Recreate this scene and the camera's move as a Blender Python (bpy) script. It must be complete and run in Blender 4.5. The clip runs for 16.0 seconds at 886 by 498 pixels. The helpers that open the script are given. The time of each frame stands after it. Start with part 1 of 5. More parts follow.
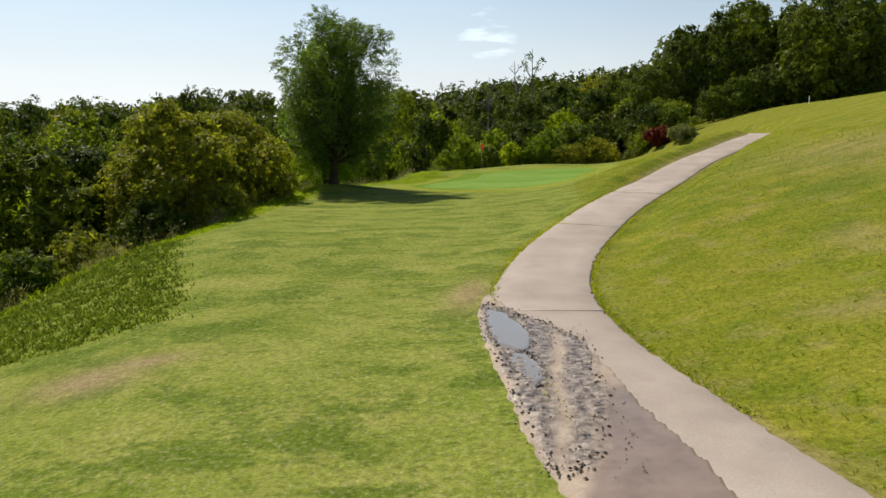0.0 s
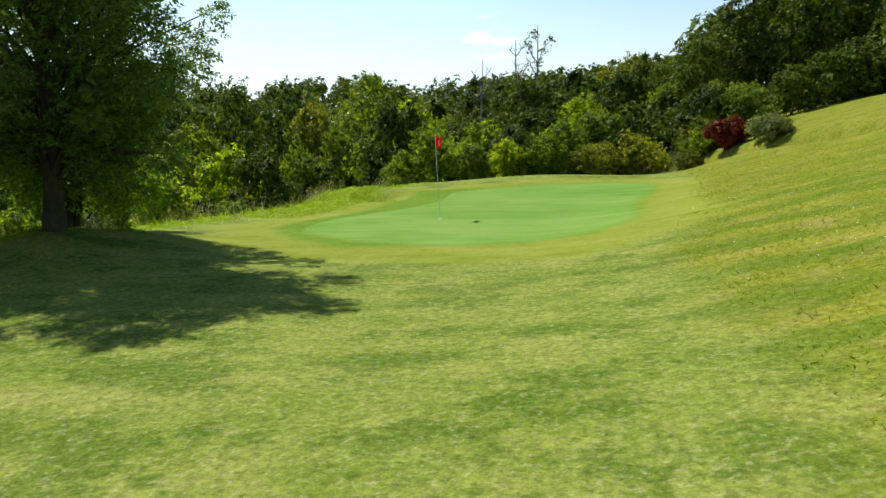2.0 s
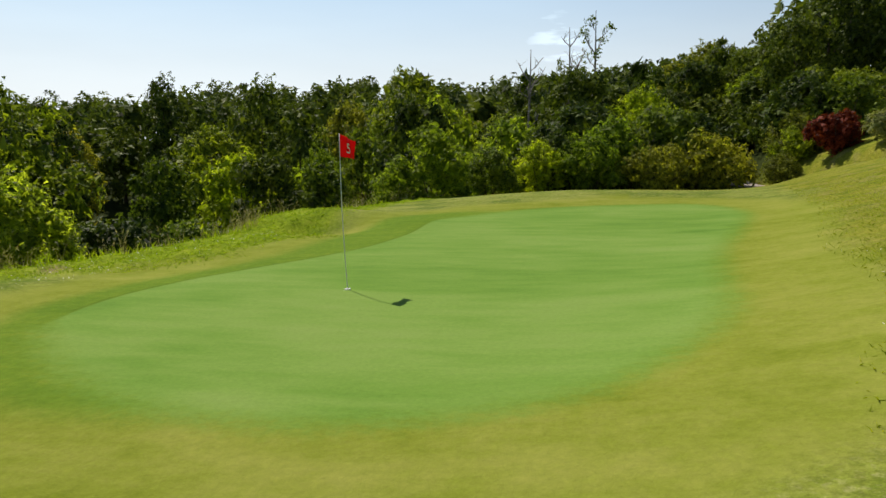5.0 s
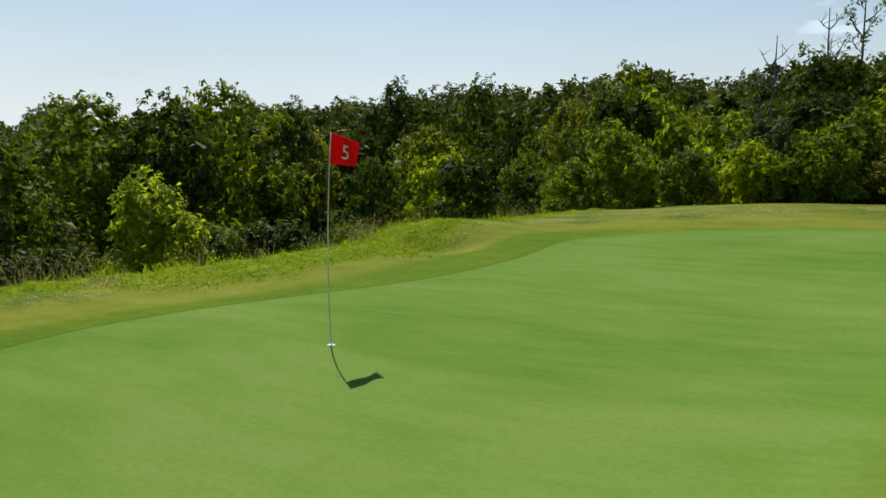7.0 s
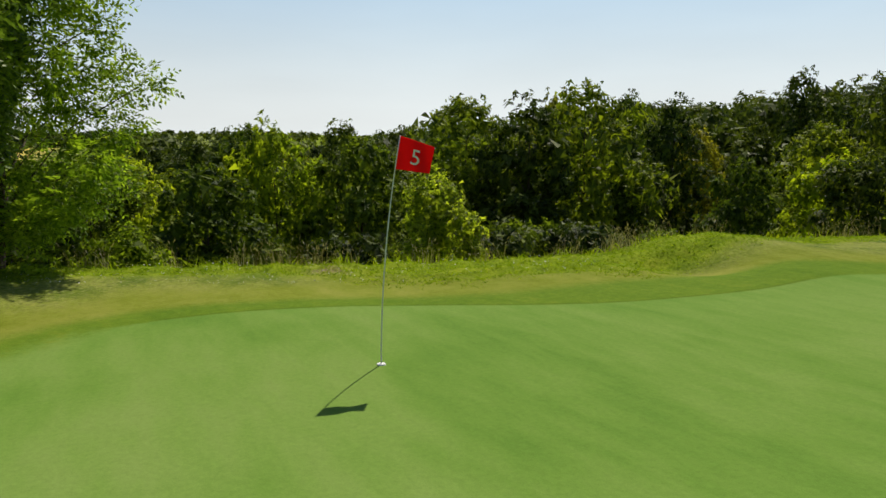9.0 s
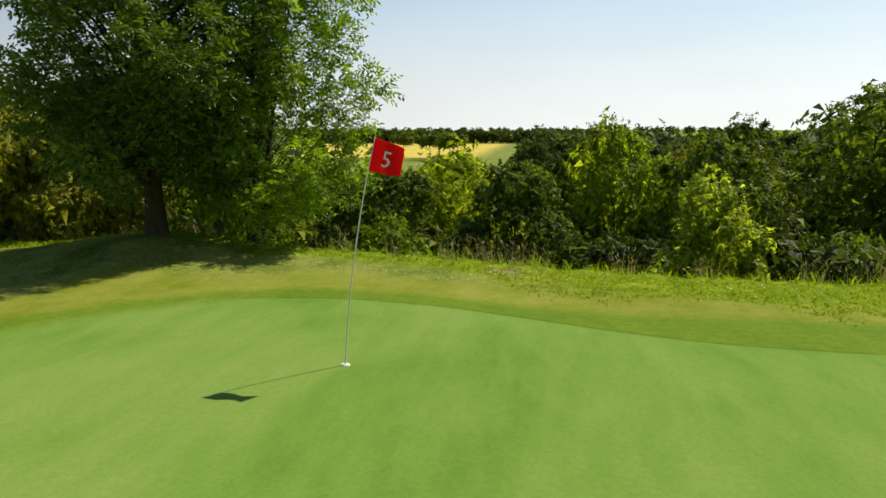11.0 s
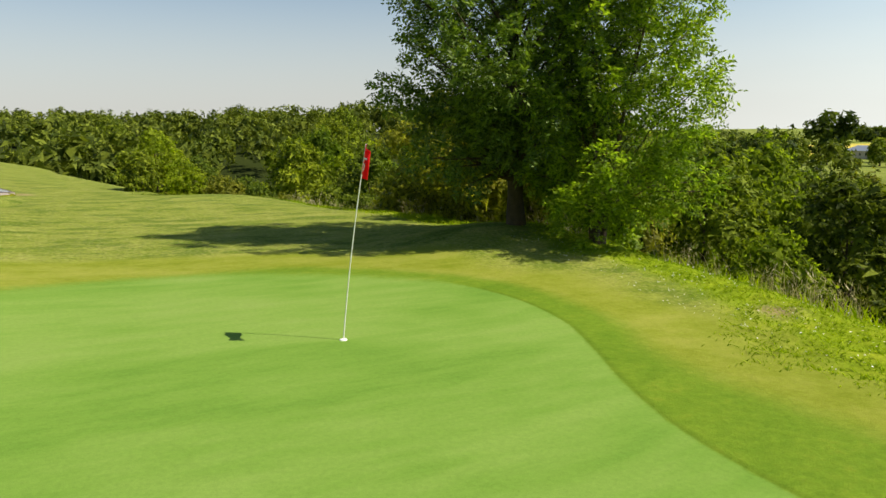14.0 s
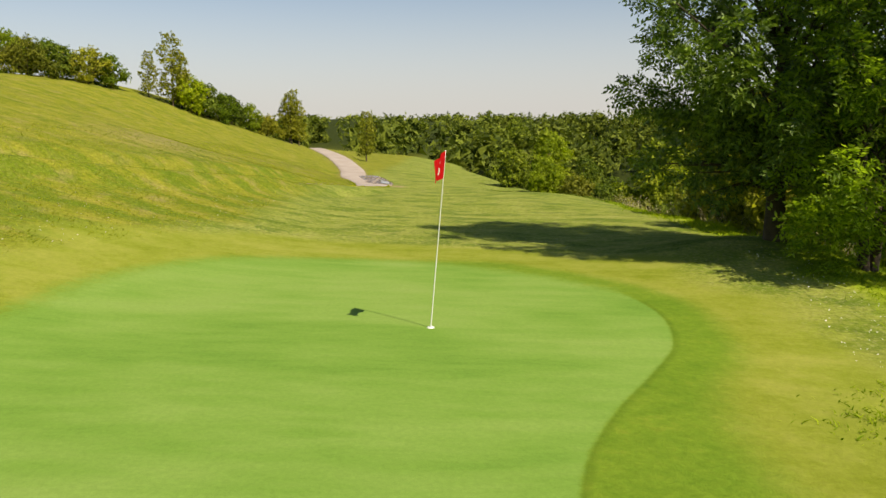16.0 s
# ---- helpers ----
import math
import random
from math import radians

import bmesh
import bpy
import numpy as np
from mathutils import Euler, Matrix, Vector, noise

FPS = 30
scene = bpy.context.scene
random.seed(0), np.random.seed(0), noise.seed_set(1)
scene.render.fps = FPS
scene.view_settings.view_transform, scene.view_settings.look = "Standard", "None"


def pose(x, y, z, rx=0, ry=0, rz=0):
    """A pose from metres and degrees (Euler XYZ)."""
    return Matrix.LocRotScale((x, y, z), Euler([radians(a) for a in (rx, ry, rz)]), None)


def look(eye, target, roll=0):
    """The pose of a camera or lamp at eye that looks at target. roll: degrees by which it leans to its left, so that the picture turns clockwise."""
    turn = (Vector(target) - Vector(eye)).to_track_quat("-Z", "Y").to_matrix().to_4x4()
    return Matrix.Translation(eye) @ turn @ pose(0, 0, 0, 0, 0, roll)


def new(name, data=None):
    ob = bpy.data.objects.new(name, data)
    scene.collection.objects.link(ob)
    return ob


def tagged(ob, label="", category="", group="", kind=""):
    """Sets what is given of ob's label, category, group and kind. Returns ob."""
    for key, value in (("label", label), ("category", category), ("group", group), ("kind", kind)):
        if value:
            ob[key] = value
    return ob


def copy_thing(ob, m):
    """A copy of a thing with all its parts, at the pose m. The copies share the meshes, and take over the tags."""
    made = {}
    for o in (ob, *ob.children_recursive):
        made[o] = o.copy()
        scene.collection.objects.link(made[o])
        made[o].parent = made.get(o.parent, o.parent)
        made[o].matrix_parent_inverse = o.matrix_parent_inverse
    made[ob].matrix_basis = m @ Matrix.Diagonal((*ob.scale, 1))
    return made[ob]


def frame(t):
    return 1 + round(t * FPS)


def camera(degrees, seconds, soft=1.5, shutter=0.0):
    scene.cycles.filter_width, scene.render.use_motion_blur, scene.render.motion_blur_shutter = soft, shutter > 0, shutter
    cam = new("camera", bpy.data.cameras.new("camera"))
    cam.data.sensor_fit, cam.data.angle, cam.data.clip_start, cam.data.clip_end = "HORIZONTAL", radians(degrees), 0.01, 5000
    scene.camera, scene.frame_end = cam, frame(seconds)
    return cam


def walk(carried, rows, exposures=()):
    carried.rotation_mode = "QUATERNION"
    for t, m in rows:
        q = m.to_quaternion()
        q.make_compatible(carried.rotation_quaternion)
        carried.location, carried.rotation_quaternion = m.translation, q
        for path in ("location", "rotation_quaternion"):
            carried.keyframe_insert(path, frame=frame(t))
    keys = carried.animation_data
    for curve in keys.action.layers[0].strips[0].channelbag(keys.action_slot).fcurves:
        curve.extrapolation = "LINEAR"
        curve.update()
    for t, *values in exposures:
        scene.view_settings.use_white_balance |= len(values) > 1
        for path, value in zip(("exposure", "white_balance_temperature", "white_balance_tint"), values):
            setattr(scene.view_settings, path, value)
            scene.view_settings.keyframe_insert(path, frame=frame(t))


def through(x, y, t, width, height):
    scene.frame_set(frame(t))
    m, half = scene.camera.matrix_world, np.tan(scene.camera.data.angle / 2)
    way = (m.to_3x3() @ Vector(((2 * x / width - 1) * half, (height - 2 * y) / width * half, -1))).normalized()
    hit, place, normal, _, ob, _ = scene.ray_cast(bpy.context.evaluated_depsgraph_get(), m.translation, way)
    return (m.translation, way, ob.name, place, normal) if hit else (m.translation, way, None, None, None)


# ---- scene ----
cam = camera(63.5, 16.0)
PATH = [
    (0, (3.493, -39.487, 2.467), (3.208, -37.531, 2.16), 0.0),
    (0.5, (3.472, -32.85, 2.29), (3.185, -30.895, 1.984), 0.1),
    (1, (3.277, -26.711, 2.113), (2.986, -24.755, 1.809), 0.2),
    (1.5, (2.989, -21.911, 1.955), (2.699, -19.954, 1.657), 0.3),
    (2, (2.79, -18.322, 2.033), (2.5, -16.366, 1.733), 0.4),
    (2.5, (2.711, -15.537, 2.07), (2.418, -13.581, 1.771), 0.2),
    (3, (2.746, -13.649, 2.05), (2.448, -11.694, 1.752), 0.1),
    (3.2, (2.776, -13.111, 2.045), (2.474, -11.156, 1.748), 0.2),
    (5.5, (3.955, -8.307, 2.098), (3.375, -6.416, 1.8), 0.2),
    (6, (4.258, -7.251, 2.108), (3.531, -5.412, 1.808), 0.2),
    (6.5, (4.531, -6.246, 2.109), (3.652, -4.475, 1.81), 0.2),
    (7, (4.801, -5.382, 2.1), (3.735, -3.716, 1.801), 0.2),
    (7.5, (5.114, -4.545, 2.116), (3.834, -3.039, 1.816), 0.3),
    (8, (5.552, -3.867, 2.135), (4.074, -2.553, 1.835), 0.2),
    (8.5, (5.921, -3.227, 2.163), (4.28, -2.124, 1.859), 0.3),
    (9, (6.185, -2.38, 2.175), (4.411, -1.511, 1.865), 0.4),
    (9.5, (6.509, -1.511, 2.19), (4.632, -0.894, 1.878), 0.3),
    (9.7, (6.614, -1.132, 2.189), (4.706, -0.62, 1.876), 0.2),
    (11.8, (5.967, 3.549, 2.259), (4.128, 2.836, 1.933), -0.1),
    (12, (5.781, 3.941, 2.26), (3.985, 3.123, 1.935), -0.1),
    (12.5, (5.276, 4.874, 2.278), (3.616, 3.806, 1.953), -0.2),
    (13, (4.705, 5.751, 2.303), (3.218, 4.453, 1.977), -0.1),
    (13.5, (3.963, 6.52, 2.312), (2.685, 5.017, 1.987), -0.3),
    (14, (3.139, 7.166, 2.301), (2.096, 5.49, 1.979), -0.4),
    (14.5, (2.279, 7.712, 2.303), (1.493, 5.901, 1.984), -0.5),
    (15, (1.412, 8.118, 2.316), (0.898, 6.212, 1.998), -0.5),
    (15.5, (0.594, 8.425, 2.339), (0.34, 6.466, 2.023), -0.5),
    (16, (-0.185, 8.553, 2.35), (-0.179, 6.577, 2.037), -0.5),
]
walk(cam, [(t, look(eye, target, roll)) for t, eye, target, roll in PATH], [(0.0, 0.02, 7000, 13), (0.5, -0.02, 6650, 9), (1.0, -0.02, 6450, 5), (1.5, 0.22, 6250, 2), (2.5, 0.42, 6800, 10), (3.2, 0.3, 6950, 13), (5.5, -0.08, 6800, 12), (7.0, -0.25, 6650, 9), (8.0, -0.25, 6700, 9), (9.0, -0.2, 6900, 11), (10.5, 0.0, 7000, 11), (12.5, 0.24, 7150, 9), (14.5, 0.40, 7300, 8), (15.5, 0.38, 7250, 8), (16.0, 0.36, 7650, 13)])

# ---- world, sun ----
SUN_WAY = Vector((-0.715, 0.70, 0.0)).normalized()          # towards the sun, level
SUN_UP = radians(50.5)
world = bpy.data.worlds.new("world")
scene.world = world
world.use_nodes = True
wn = world.node_tree.nodes
wl = world.node_tree.links
sky = wn.new("ShaderNodeTexSky")
sky.sky_type, sky.sun_disc = "NISHITA", False
sky.sun_elevation, sky.sun_rotation = SUN_UP, math.atan2(SUN_WAY.x, SUN_WAY.y)
sky.altitude, sky.air_density, sky.dust_density, sky.ozone_density = 100, 1.0, 0.2, 2.0
wn["Background"].inputs["Strength"].default_value = 0.092
# thin high haze and one small cloud in the north-west
way = wn.new("ShaderNodeTexCoord").outputs["Generated"]


def sky_noise(scale, flat, lo, hi):
    m = wn.new("ShaderNodeMapping")
    m.inputs["Scale"].default_value = (1, 1, flat)
    wl.new(way, m.inputs["Vector"])
    t = wn.new("ShaderNodeTexNoise")
    t.inputs["Scale"].default_value, t.inputs["Detail"].default_value = scale, 6
    wl.new(m.outputs[0], t.inputs["Vector"])
    k = wn.new("ShaderNodeMapRange")
    k.inputs["From Min"].default_value, k.inputs["From Max"].default_value = lo, hi
    wl.new(t.outputs["Fac"], k.inputs["Value"])
    return k.outputs[0]


def sky_maths(kind, a, b):
    m = wn.new("ShaderNodeMath")
    m.operation = kind
    for k, value in enumerate((a, b)):
        if isinstance(value, float):
            m.inputs[k].default_value = value
        else:
            wl.new(value, m.inputs[k])
    return m.outputs[0]


def sky_near(direction, inner, outer):
    d = wn.new("ShaderNodeVectorMath")
    d.operation = "DISTANCE"
    wl.new(way, d.inputs[0])
    d.inputs[1].default_value = Vector(direction).normalized()
    k = wn.new("ShaderNodeMapRange")
    k.interpolation_type = "SMOOTHSTEP"
    k.inputs["From Min"].default_value, k.inputs["From Max"].default_value = outer, inner
    wl.new(d.outputs["Value"], k.inputs["Value"])
    return k.outputs[0]


up_part = wn.new("ShaderNodeSeparateXYZ")
wl.new(way, up_part.inputs[0])
low_sky = wn.new("ShaderNodeMapRange")
low_sky.inputs["From Min"].default_value, low_sky.inputs["From Max"].default_value = 0.46, 0.0
wl.new(up_part.outputs[2], low_sky.inputs["Value"])
haze = sky_maths("MULTIPLY", sky_noise(3.0, 5.0, 0.30, 0.75), low_sky.outputs[0])
haze = sky_maths("ADD", sky_maths("MULTIPLY", haze, 0.12), sky_maths("MULTIPLY", low_sky.outputs[0], 0.58))
toward = wn.new("ShaderNodeVectorMath")
toward.operation = "DOT_PRODUCT"
wl.new(way, toward.inputs[0])
toward.inputs[1].default_value = SUN_WAY
glow = wn.new("ShaderNodeMapRange")
glow.inputs["From Min"].default_value, glow.inputs["From Max"].default_value = -0.1, 0.95
glow.inputs["To Min"].default_value, glow.inputs["To Max"].default_value = 0.0, 1.45
wl.new(toward.outputs["Value"], glow.inputs["Value"])
haze = sky_maths("MULTIPLY", haze, glow.outputs[0])
cloud = sky_maths("MULTIPLY", sky_noise(16.0, 4.0, 0.38, 0.62), sky_near((-0.086, 1, 0.130), 0.015, 0.075))
veil = sky_maths("MAXIMUM", haze, cloud)
sky_mix = wn.new("ShaderNodeMix")
sky_mix.data_type = "RGBA"
wl.new(veil, sky_mix.inputs[0])
low_band = wn.new("ShaderNodeMapRange")
low_band.interpolation_type = "SMOOTHSTEP"
low_band.inputs["From Min"].default_value, low_band.inputs["From Max"].default_value = 0.24, 0.0
low_band.inputs["To Max"].default_value = 0.9
wl.new(up_part.outputs[2], low_band.inputs["Value"])
pale = wn.new("ShaderNodeMix")
pale.data_type = "RGBA"
wl.new(low_band.outputs[0], pale.inputs[0])
wl.new(sky.outputs["Color"], pale.inputs[6])
pale.inputs[7].default_value = (4.7, 5.0, 5.5, 1)
wl.new(pale.outputs[2], sky_mix.inputs[6])
veil_colour = wn.new("ShaderNodeMix")
veil_colour.data_type = "RGBA"
wl.new(low_band.outputs[0], veil_colour.inputs[0])
veil_colour.inputs[6].default_value = (7.8, 10.8, 13.2, 1)
veil_colour.inputs[7].default_value = (10.8, 11.7, 12.0, 1)
wl.new(veil_colour.outputs[2], sky_mix.inputs[7])
wl.new(sky_mix.outputs[2], wn["Background"].inputs["Color"])
sun_data = bpy.data.lights.new("sun", "SUN")
sun_data.energy, sun_data.angle, sun_data.color = 4.9, radians(0.53), (1.0, 0.95, 0.86)
sun = new("sun", sun_data)
sun_from = SUN_WAY * math.cos(SUN_UP) + Vector((0, 0, math.sin(SUN_UP)))
sun.matrix_world = look(sun_from * 50, (0, 0, 0))
scene.view_settings.exposure = 0.0

# ---- materials ----


def material(name, rough=0.8, spec=0.3):
    m = bpy.data.materials.new(name)
    m.use_nodes = True
    b = m.node_tree.nodes["Principled BSDF"]
    b.inputs["Roughness"].default_value = rough
    b.inputs["Specular IOR Level"].default_value = spec
    return m, m.node_tree.nodes, m.node_tree.links, b


def noise_node(n, l, scale, detail=4.0, rough=0.6, vector=None):
    t = n.new("ShaderNodeTexNoise")
    t.inputs["Scale"].default_value = scale
    t.inputs["Detail"].default_value = detail
    t.inputs["Roughness"].default_value = rough
    if vector is not None:
        l.new(vector, t.inputs["Vector"])
    return t.outputs["Fac"]


def ramp(n, l, fac, stops):
    r = n.new("ShaderNodeValToRGB")
    while len(r.color_ramp.elements) < len(stops):
        r.color_ramp.elements.new(0.5)
    for e, (p, c) in zip(r.color_ramp.elements, stops):
        e.position, e.color = p, (*c, 1) if len(c) == 3 else c
    l.new(fac, r.inputs["Fac"])
    return r.outputs["Color"]


def mix(n, l, fac, a, b, kind="MIX"):
    m = n.new("ShaderNodeMix")
    m.data_type, m.blend_type = "RGBA", kind
    for value, socket in ((fac, m.inputs[0]), (a, m.inputs[6]), (b, m.inputs[7])):
        if hasattr(value, "is_linked"):
            l.new(value, socket)
        elif isinstance(value, (int, float)):
            socket.default_value = value
        else:
            socket.default_value = (*value, 1)
    return m.outputs[2]


def grey(v):
    return (v, v, v)


def plain(name, colour, rough=0.7, spec=0.3, vary=0.25, scale=8.0, bump=0.0, metal=0.0):
    """A surface of one colour with two scales of variation and a fine relief."""
    m, n, l, b = material(name, rough, spec)
    where = n.new("ShaderNodeNewGeometry").outputs["Position"]
    fine = noise_node(n, l, scale, 5, 0.65, where)
    wide = noise_node(n, l, scale * 0.13, 2, 0.5, where)
    both = mix(n, l, 0.45, fine, wide)
    dark, light = [c * (1 - vary) for c in colour], [min(1, c * (1 + vary)) for c in colour]
    l.new(ramp(n, l, both, [(0.3, dark), (0.7, light)]), b.inputs["Base Color"])
    b.inputs["Metallic"].default_value = metal
    if bump:
        u = n.new("ShaderNodeBump")
        u.inputs["Strength"].default_value, u.inputs["Distance"].default_value = bump, 0.02
        l.new(noise_node(n, l, scale * 4, 4, 0.7, where), u.inputs["Height"])
        l.new(u.outputs["Normal"], b.inputs["Normal"])
    return m


def foliage(name, dark, light, through=0.35, gloss=0.07, vary=1.0):
    """Leaves: colour by leaf and by plant, with light coming through them."""
    m, n, l, b = material(name, 0.5, gloss)
    g = n.new("ShaderNodeNewGeometry")
    leaf = g.outputs["Random Per Island"]
    plant = n.new("ShaderNodeObjectInfo").outputs["Random"]
    clump = noise_node(n, l, 2.0, 3, 0.6, g.outputs["Position"])
    tone = mix(n, l, 0.5, leaf, clump)
    colour = ramp(n, l, tone, [(0.32, dark), (0.68, light)])
    tint = ramp(n, l, plant, [(0.0, (0.60, 0.68, 0.72)), (0.5, (1.0, 1.0, 0.95)), (1.0, (1.45, 1.35, 0.9))])
    colour = mix(n, l, vary, colour, tint, "MULTIPLY")
    stand = noise_node(n, l, 0.09, 1, 0.5, g.outputs["Position"])
    colour = mix(n, l, vary, colour, ramp(n, l, stand, [(0.35, (0.80, 0.86, 0.9)), (0.65, (1.22, 1.15, 0.98))]), "MULTIPLY")
    l.new(colour, b.inputs["Base Color"])
    lumpy = n.new("ShaderNodeBump")
    lumpy.inputs["Strength"].default_value, lumpy.inputs["Distance"].default_value = 0.6, 0.06
    l.new(noise_node(n, l, 7.0, 4, 0.7, g.outputs["Position"]), lumpy.inputs["Height"])
    l.new(lumpy.outputs["Normal"], b.inputs["Normal"])
    t = n.new("ShaderNodeBsdfTranslucent")
    l.new(mix(n, l, 1.0, colour, (1.35, 1.45, 0.6), "MULTIPLY"), t.inputs["Color"])
    s = n.new("ShaderNodeMixShader")
    s.inputs[0].default_value = through
    l.new(b.outputs[0], s.inputs[1])
    l.new(t.outputs[0], s.inputs[2])
    l.new(s.outputs[0], n["Material Output"].inputs["Surface"])
    return m


leaf_dark = foliage("leaf_dark", (0.032, 0.052, 0.010), (0.150, 0.195, 0.026), 0.28)
leaf_mid = foliage("leaf_mid", (0.054, 0.086, 0.012), (0.230, 0.290, 0.034), 0.36)
leaf_ash = foliage("leaf_ash", (0.050, 0.095, 0.016), (0.180, 0.265, 0.042), 0.28, 0.35, 0.3)
leaf_bright = foliage("leaf_bright", (0.115, 0.165, 0.015), (0.345, 0.415, 0.038), 0.55)
leaf_young = foliage("leaf_young", (0.115, 0.190, 0.015), (0.330, 0.440, 0.044), 0.58, 0.3, 0.2)
leaf_far = foliage("leaf_far", (0.044, 0.066, 0.013), (0.150, 0.190, 0.032), 0.25, 0.05, 0.6)
leaf_sapling = foliage("leaf_sapling", (0.17, 0.225, 0.022), (0.48, 0.53, 0.055), 0.66, 0.2, 0.1)
leaf_olive = foliage("leaf_olive", (0.095, 0.110, 0.016), (0.340, 0.340, 0.050), 0.42)
leaf_hazel = foliage("leaf_hazel", (0.130, 0.145, 0.017), (0.370, 0.365, 0.044), 0.48, 0.12, 0.2)
leaf_red = foliage("leaf_red", (0.045, 0.010, 0.010), (0.14, 0.030, 0.022))
leaf_pale = foliage("leaf_pale", (0.10, 0.13, 0.05), (0.26, 0.27, 0.12))
grass_blade = foliage("grass_blade", (0.17, 0.22, 0.015), (0.36, 0.38, 0.04), 0.5, 0.05)
grass_dry = foliage("grass_dry", (0.30, 0.25, 0.14), (0.58, 0.51, 0.33), 0.15, 0.1, 0.3)
weed = foliage("weed", (0.17, 0.26, 0.012), (0.40, 0.48, 0.032), 0.45, 0.05, 0.4)
weed_dull = foliage("weed_dull", (0.090, 0.135, 0.014), (0.27, 0.32, 0.050), 0.30, 0.05, 0.3)
bark = plain("bark", (0.085, 0.065, 0.045), 0.9, 0.2, 0.45, 9, 0.8)
bark_grey = plain("bark_grey", (0.20, 0.18, 0.15), 0.9, 0.2, 0.35, 9, 0.6)

# ---- lie of the land ----


def smooth(a, b, v):
    u = np.clip((v - a) / (b - a), 0, 1)
    return u * u * (3 - 2 * u)


def soft_plus(v, s=1.0):
    return s * np.logaddexp(0, v / s)


def curve(points, steps, closed=False):
    """A smooth line through the points."""
    p = np.array(points, float)
    n = len(p)
    out = []
    for i in range(n if closed else n - 1):
        a, b, c, d = (p[(i + k) % n] if closed else p[min(max(i + k, 0), n - 1)] for k in (-1, 0, 1, 2))
        for u in np.arange(steps) / steps:
            out.append(0.5 * (2 * b + (c - a) * u + (2 * a - 5 * b + 4 * c - d) * u**2 + (3 * b - a - 3 * c + d) * u**3))
    if not closed:
        out.append(p[-1])
    return np.array(out)


def line_distance(x, y, line):
    """The distance to a line of points, and how far along it (in points) the nearest place is."""
    best, along = np.full(x.shape, 1e9), np.zeros(x.shape)
    for i in range(len(line) - 1):
        (ax, ay), (bx, by) = line[i][:2], line[i + 1][:2]
        dx, dy = bx - ax, by - ay
        u = np.clip(((x - ax) * dx + (y - ay) * dy) / (dx * dx + dy * dy + 1e-9), 0, 1)
        d = np.hypot(x - ax - u * dx, y - ay - u * dy)
        near = d < best
        best, along = np.where(near, d, best), np.where(near, i + u, along)
    return best, along


def inside(x, y, ring):
    odd = np.zeros(x.shape, bool)
    for (ax, ay), (bx, by) in zip(ring, np.roll(ring, -1, 0)):
        if ay != by:
            odd ^= ((ay > y) != (by > y)) & (x < (bx - ax) * (y - ay) / (by - ay) + ax)
    return odd


GREEN = curve([(-1.6, -3.7), (-2.75, -2.5), (-3.1, -1.1), (-2.85, 0.4), (-2.25, 1.6), (-1.62, 2.7), (-1.12, 3.9), (-0.82, 5.6),
               (-0.5, 8.4), (1.3, 10.4), (4.2, 11.3), (5.9, 11.0), (6.6, 8.8), (5.9, 5.4), (5.2, 2.4), (5.0, 0.3), (4.7, -1.8),
               (3.7, -3.8), (1.9, -4.7), (0.0, -4.6)], 6, True)
TRACK = curve([(16, -82), (9.2, -54), (6.4, -42), (5.45, -36), (4.62, -33), (3.85, -30.2), (3.5, -27.6), (3.62, -25.2), (4.2, -22.6), (5.2, -19.45),
               (6.85, -15.25), (9.0, -10.0), (12.0, -5.0), (14.6, 0.6), (15.8, 8), (14.8, 16), (12.0, 23), (9.7, 29), (9.8, 42)], 6)
HALF = 0.80                                             # half the width of the track


def bank_edge(y):
    return np.interp(y, [-80, -40, -27, -20, -3, 0, 4, 7.5, 10, 14, 19, 27, 36, 60], [-2, -7, -7.6, -8.0, -8.1, -7.4, -6.0, -5.6, -6.2, -5.0, -3, 1, 5, 12])


def weeds_edge(y):
    """How far the unmown weeds reach from the bank towards the mown turf."""
    return np.interp(y, [-34, -31, -30.1, -29.6, -28.8, -27.8, -26, -24.7, -24, -20, -6, -3.5, -2.5, -0.75, 0.5, 1.3, 1.9, 2.7, 3.4, 4.3, 5.0, 5.35, 5.7, 6.3, 7.0, 8.6, 10, 12.1, 14, 18, 30],
                     [-9, -7.5, -4.65, -3.6, -2.8, -2.9, -3.9, -4.6, -5.1, -7.0, -6.9, -6.3, -6.8, -6.3, -5.85, -5.0, -4.1, -3.5, -3.6, -3.6, -3.2, -2.5, -2.5, -3.0, -3.5, -3.5, -3.7, -3.8, -3.6, -1.8, 3])


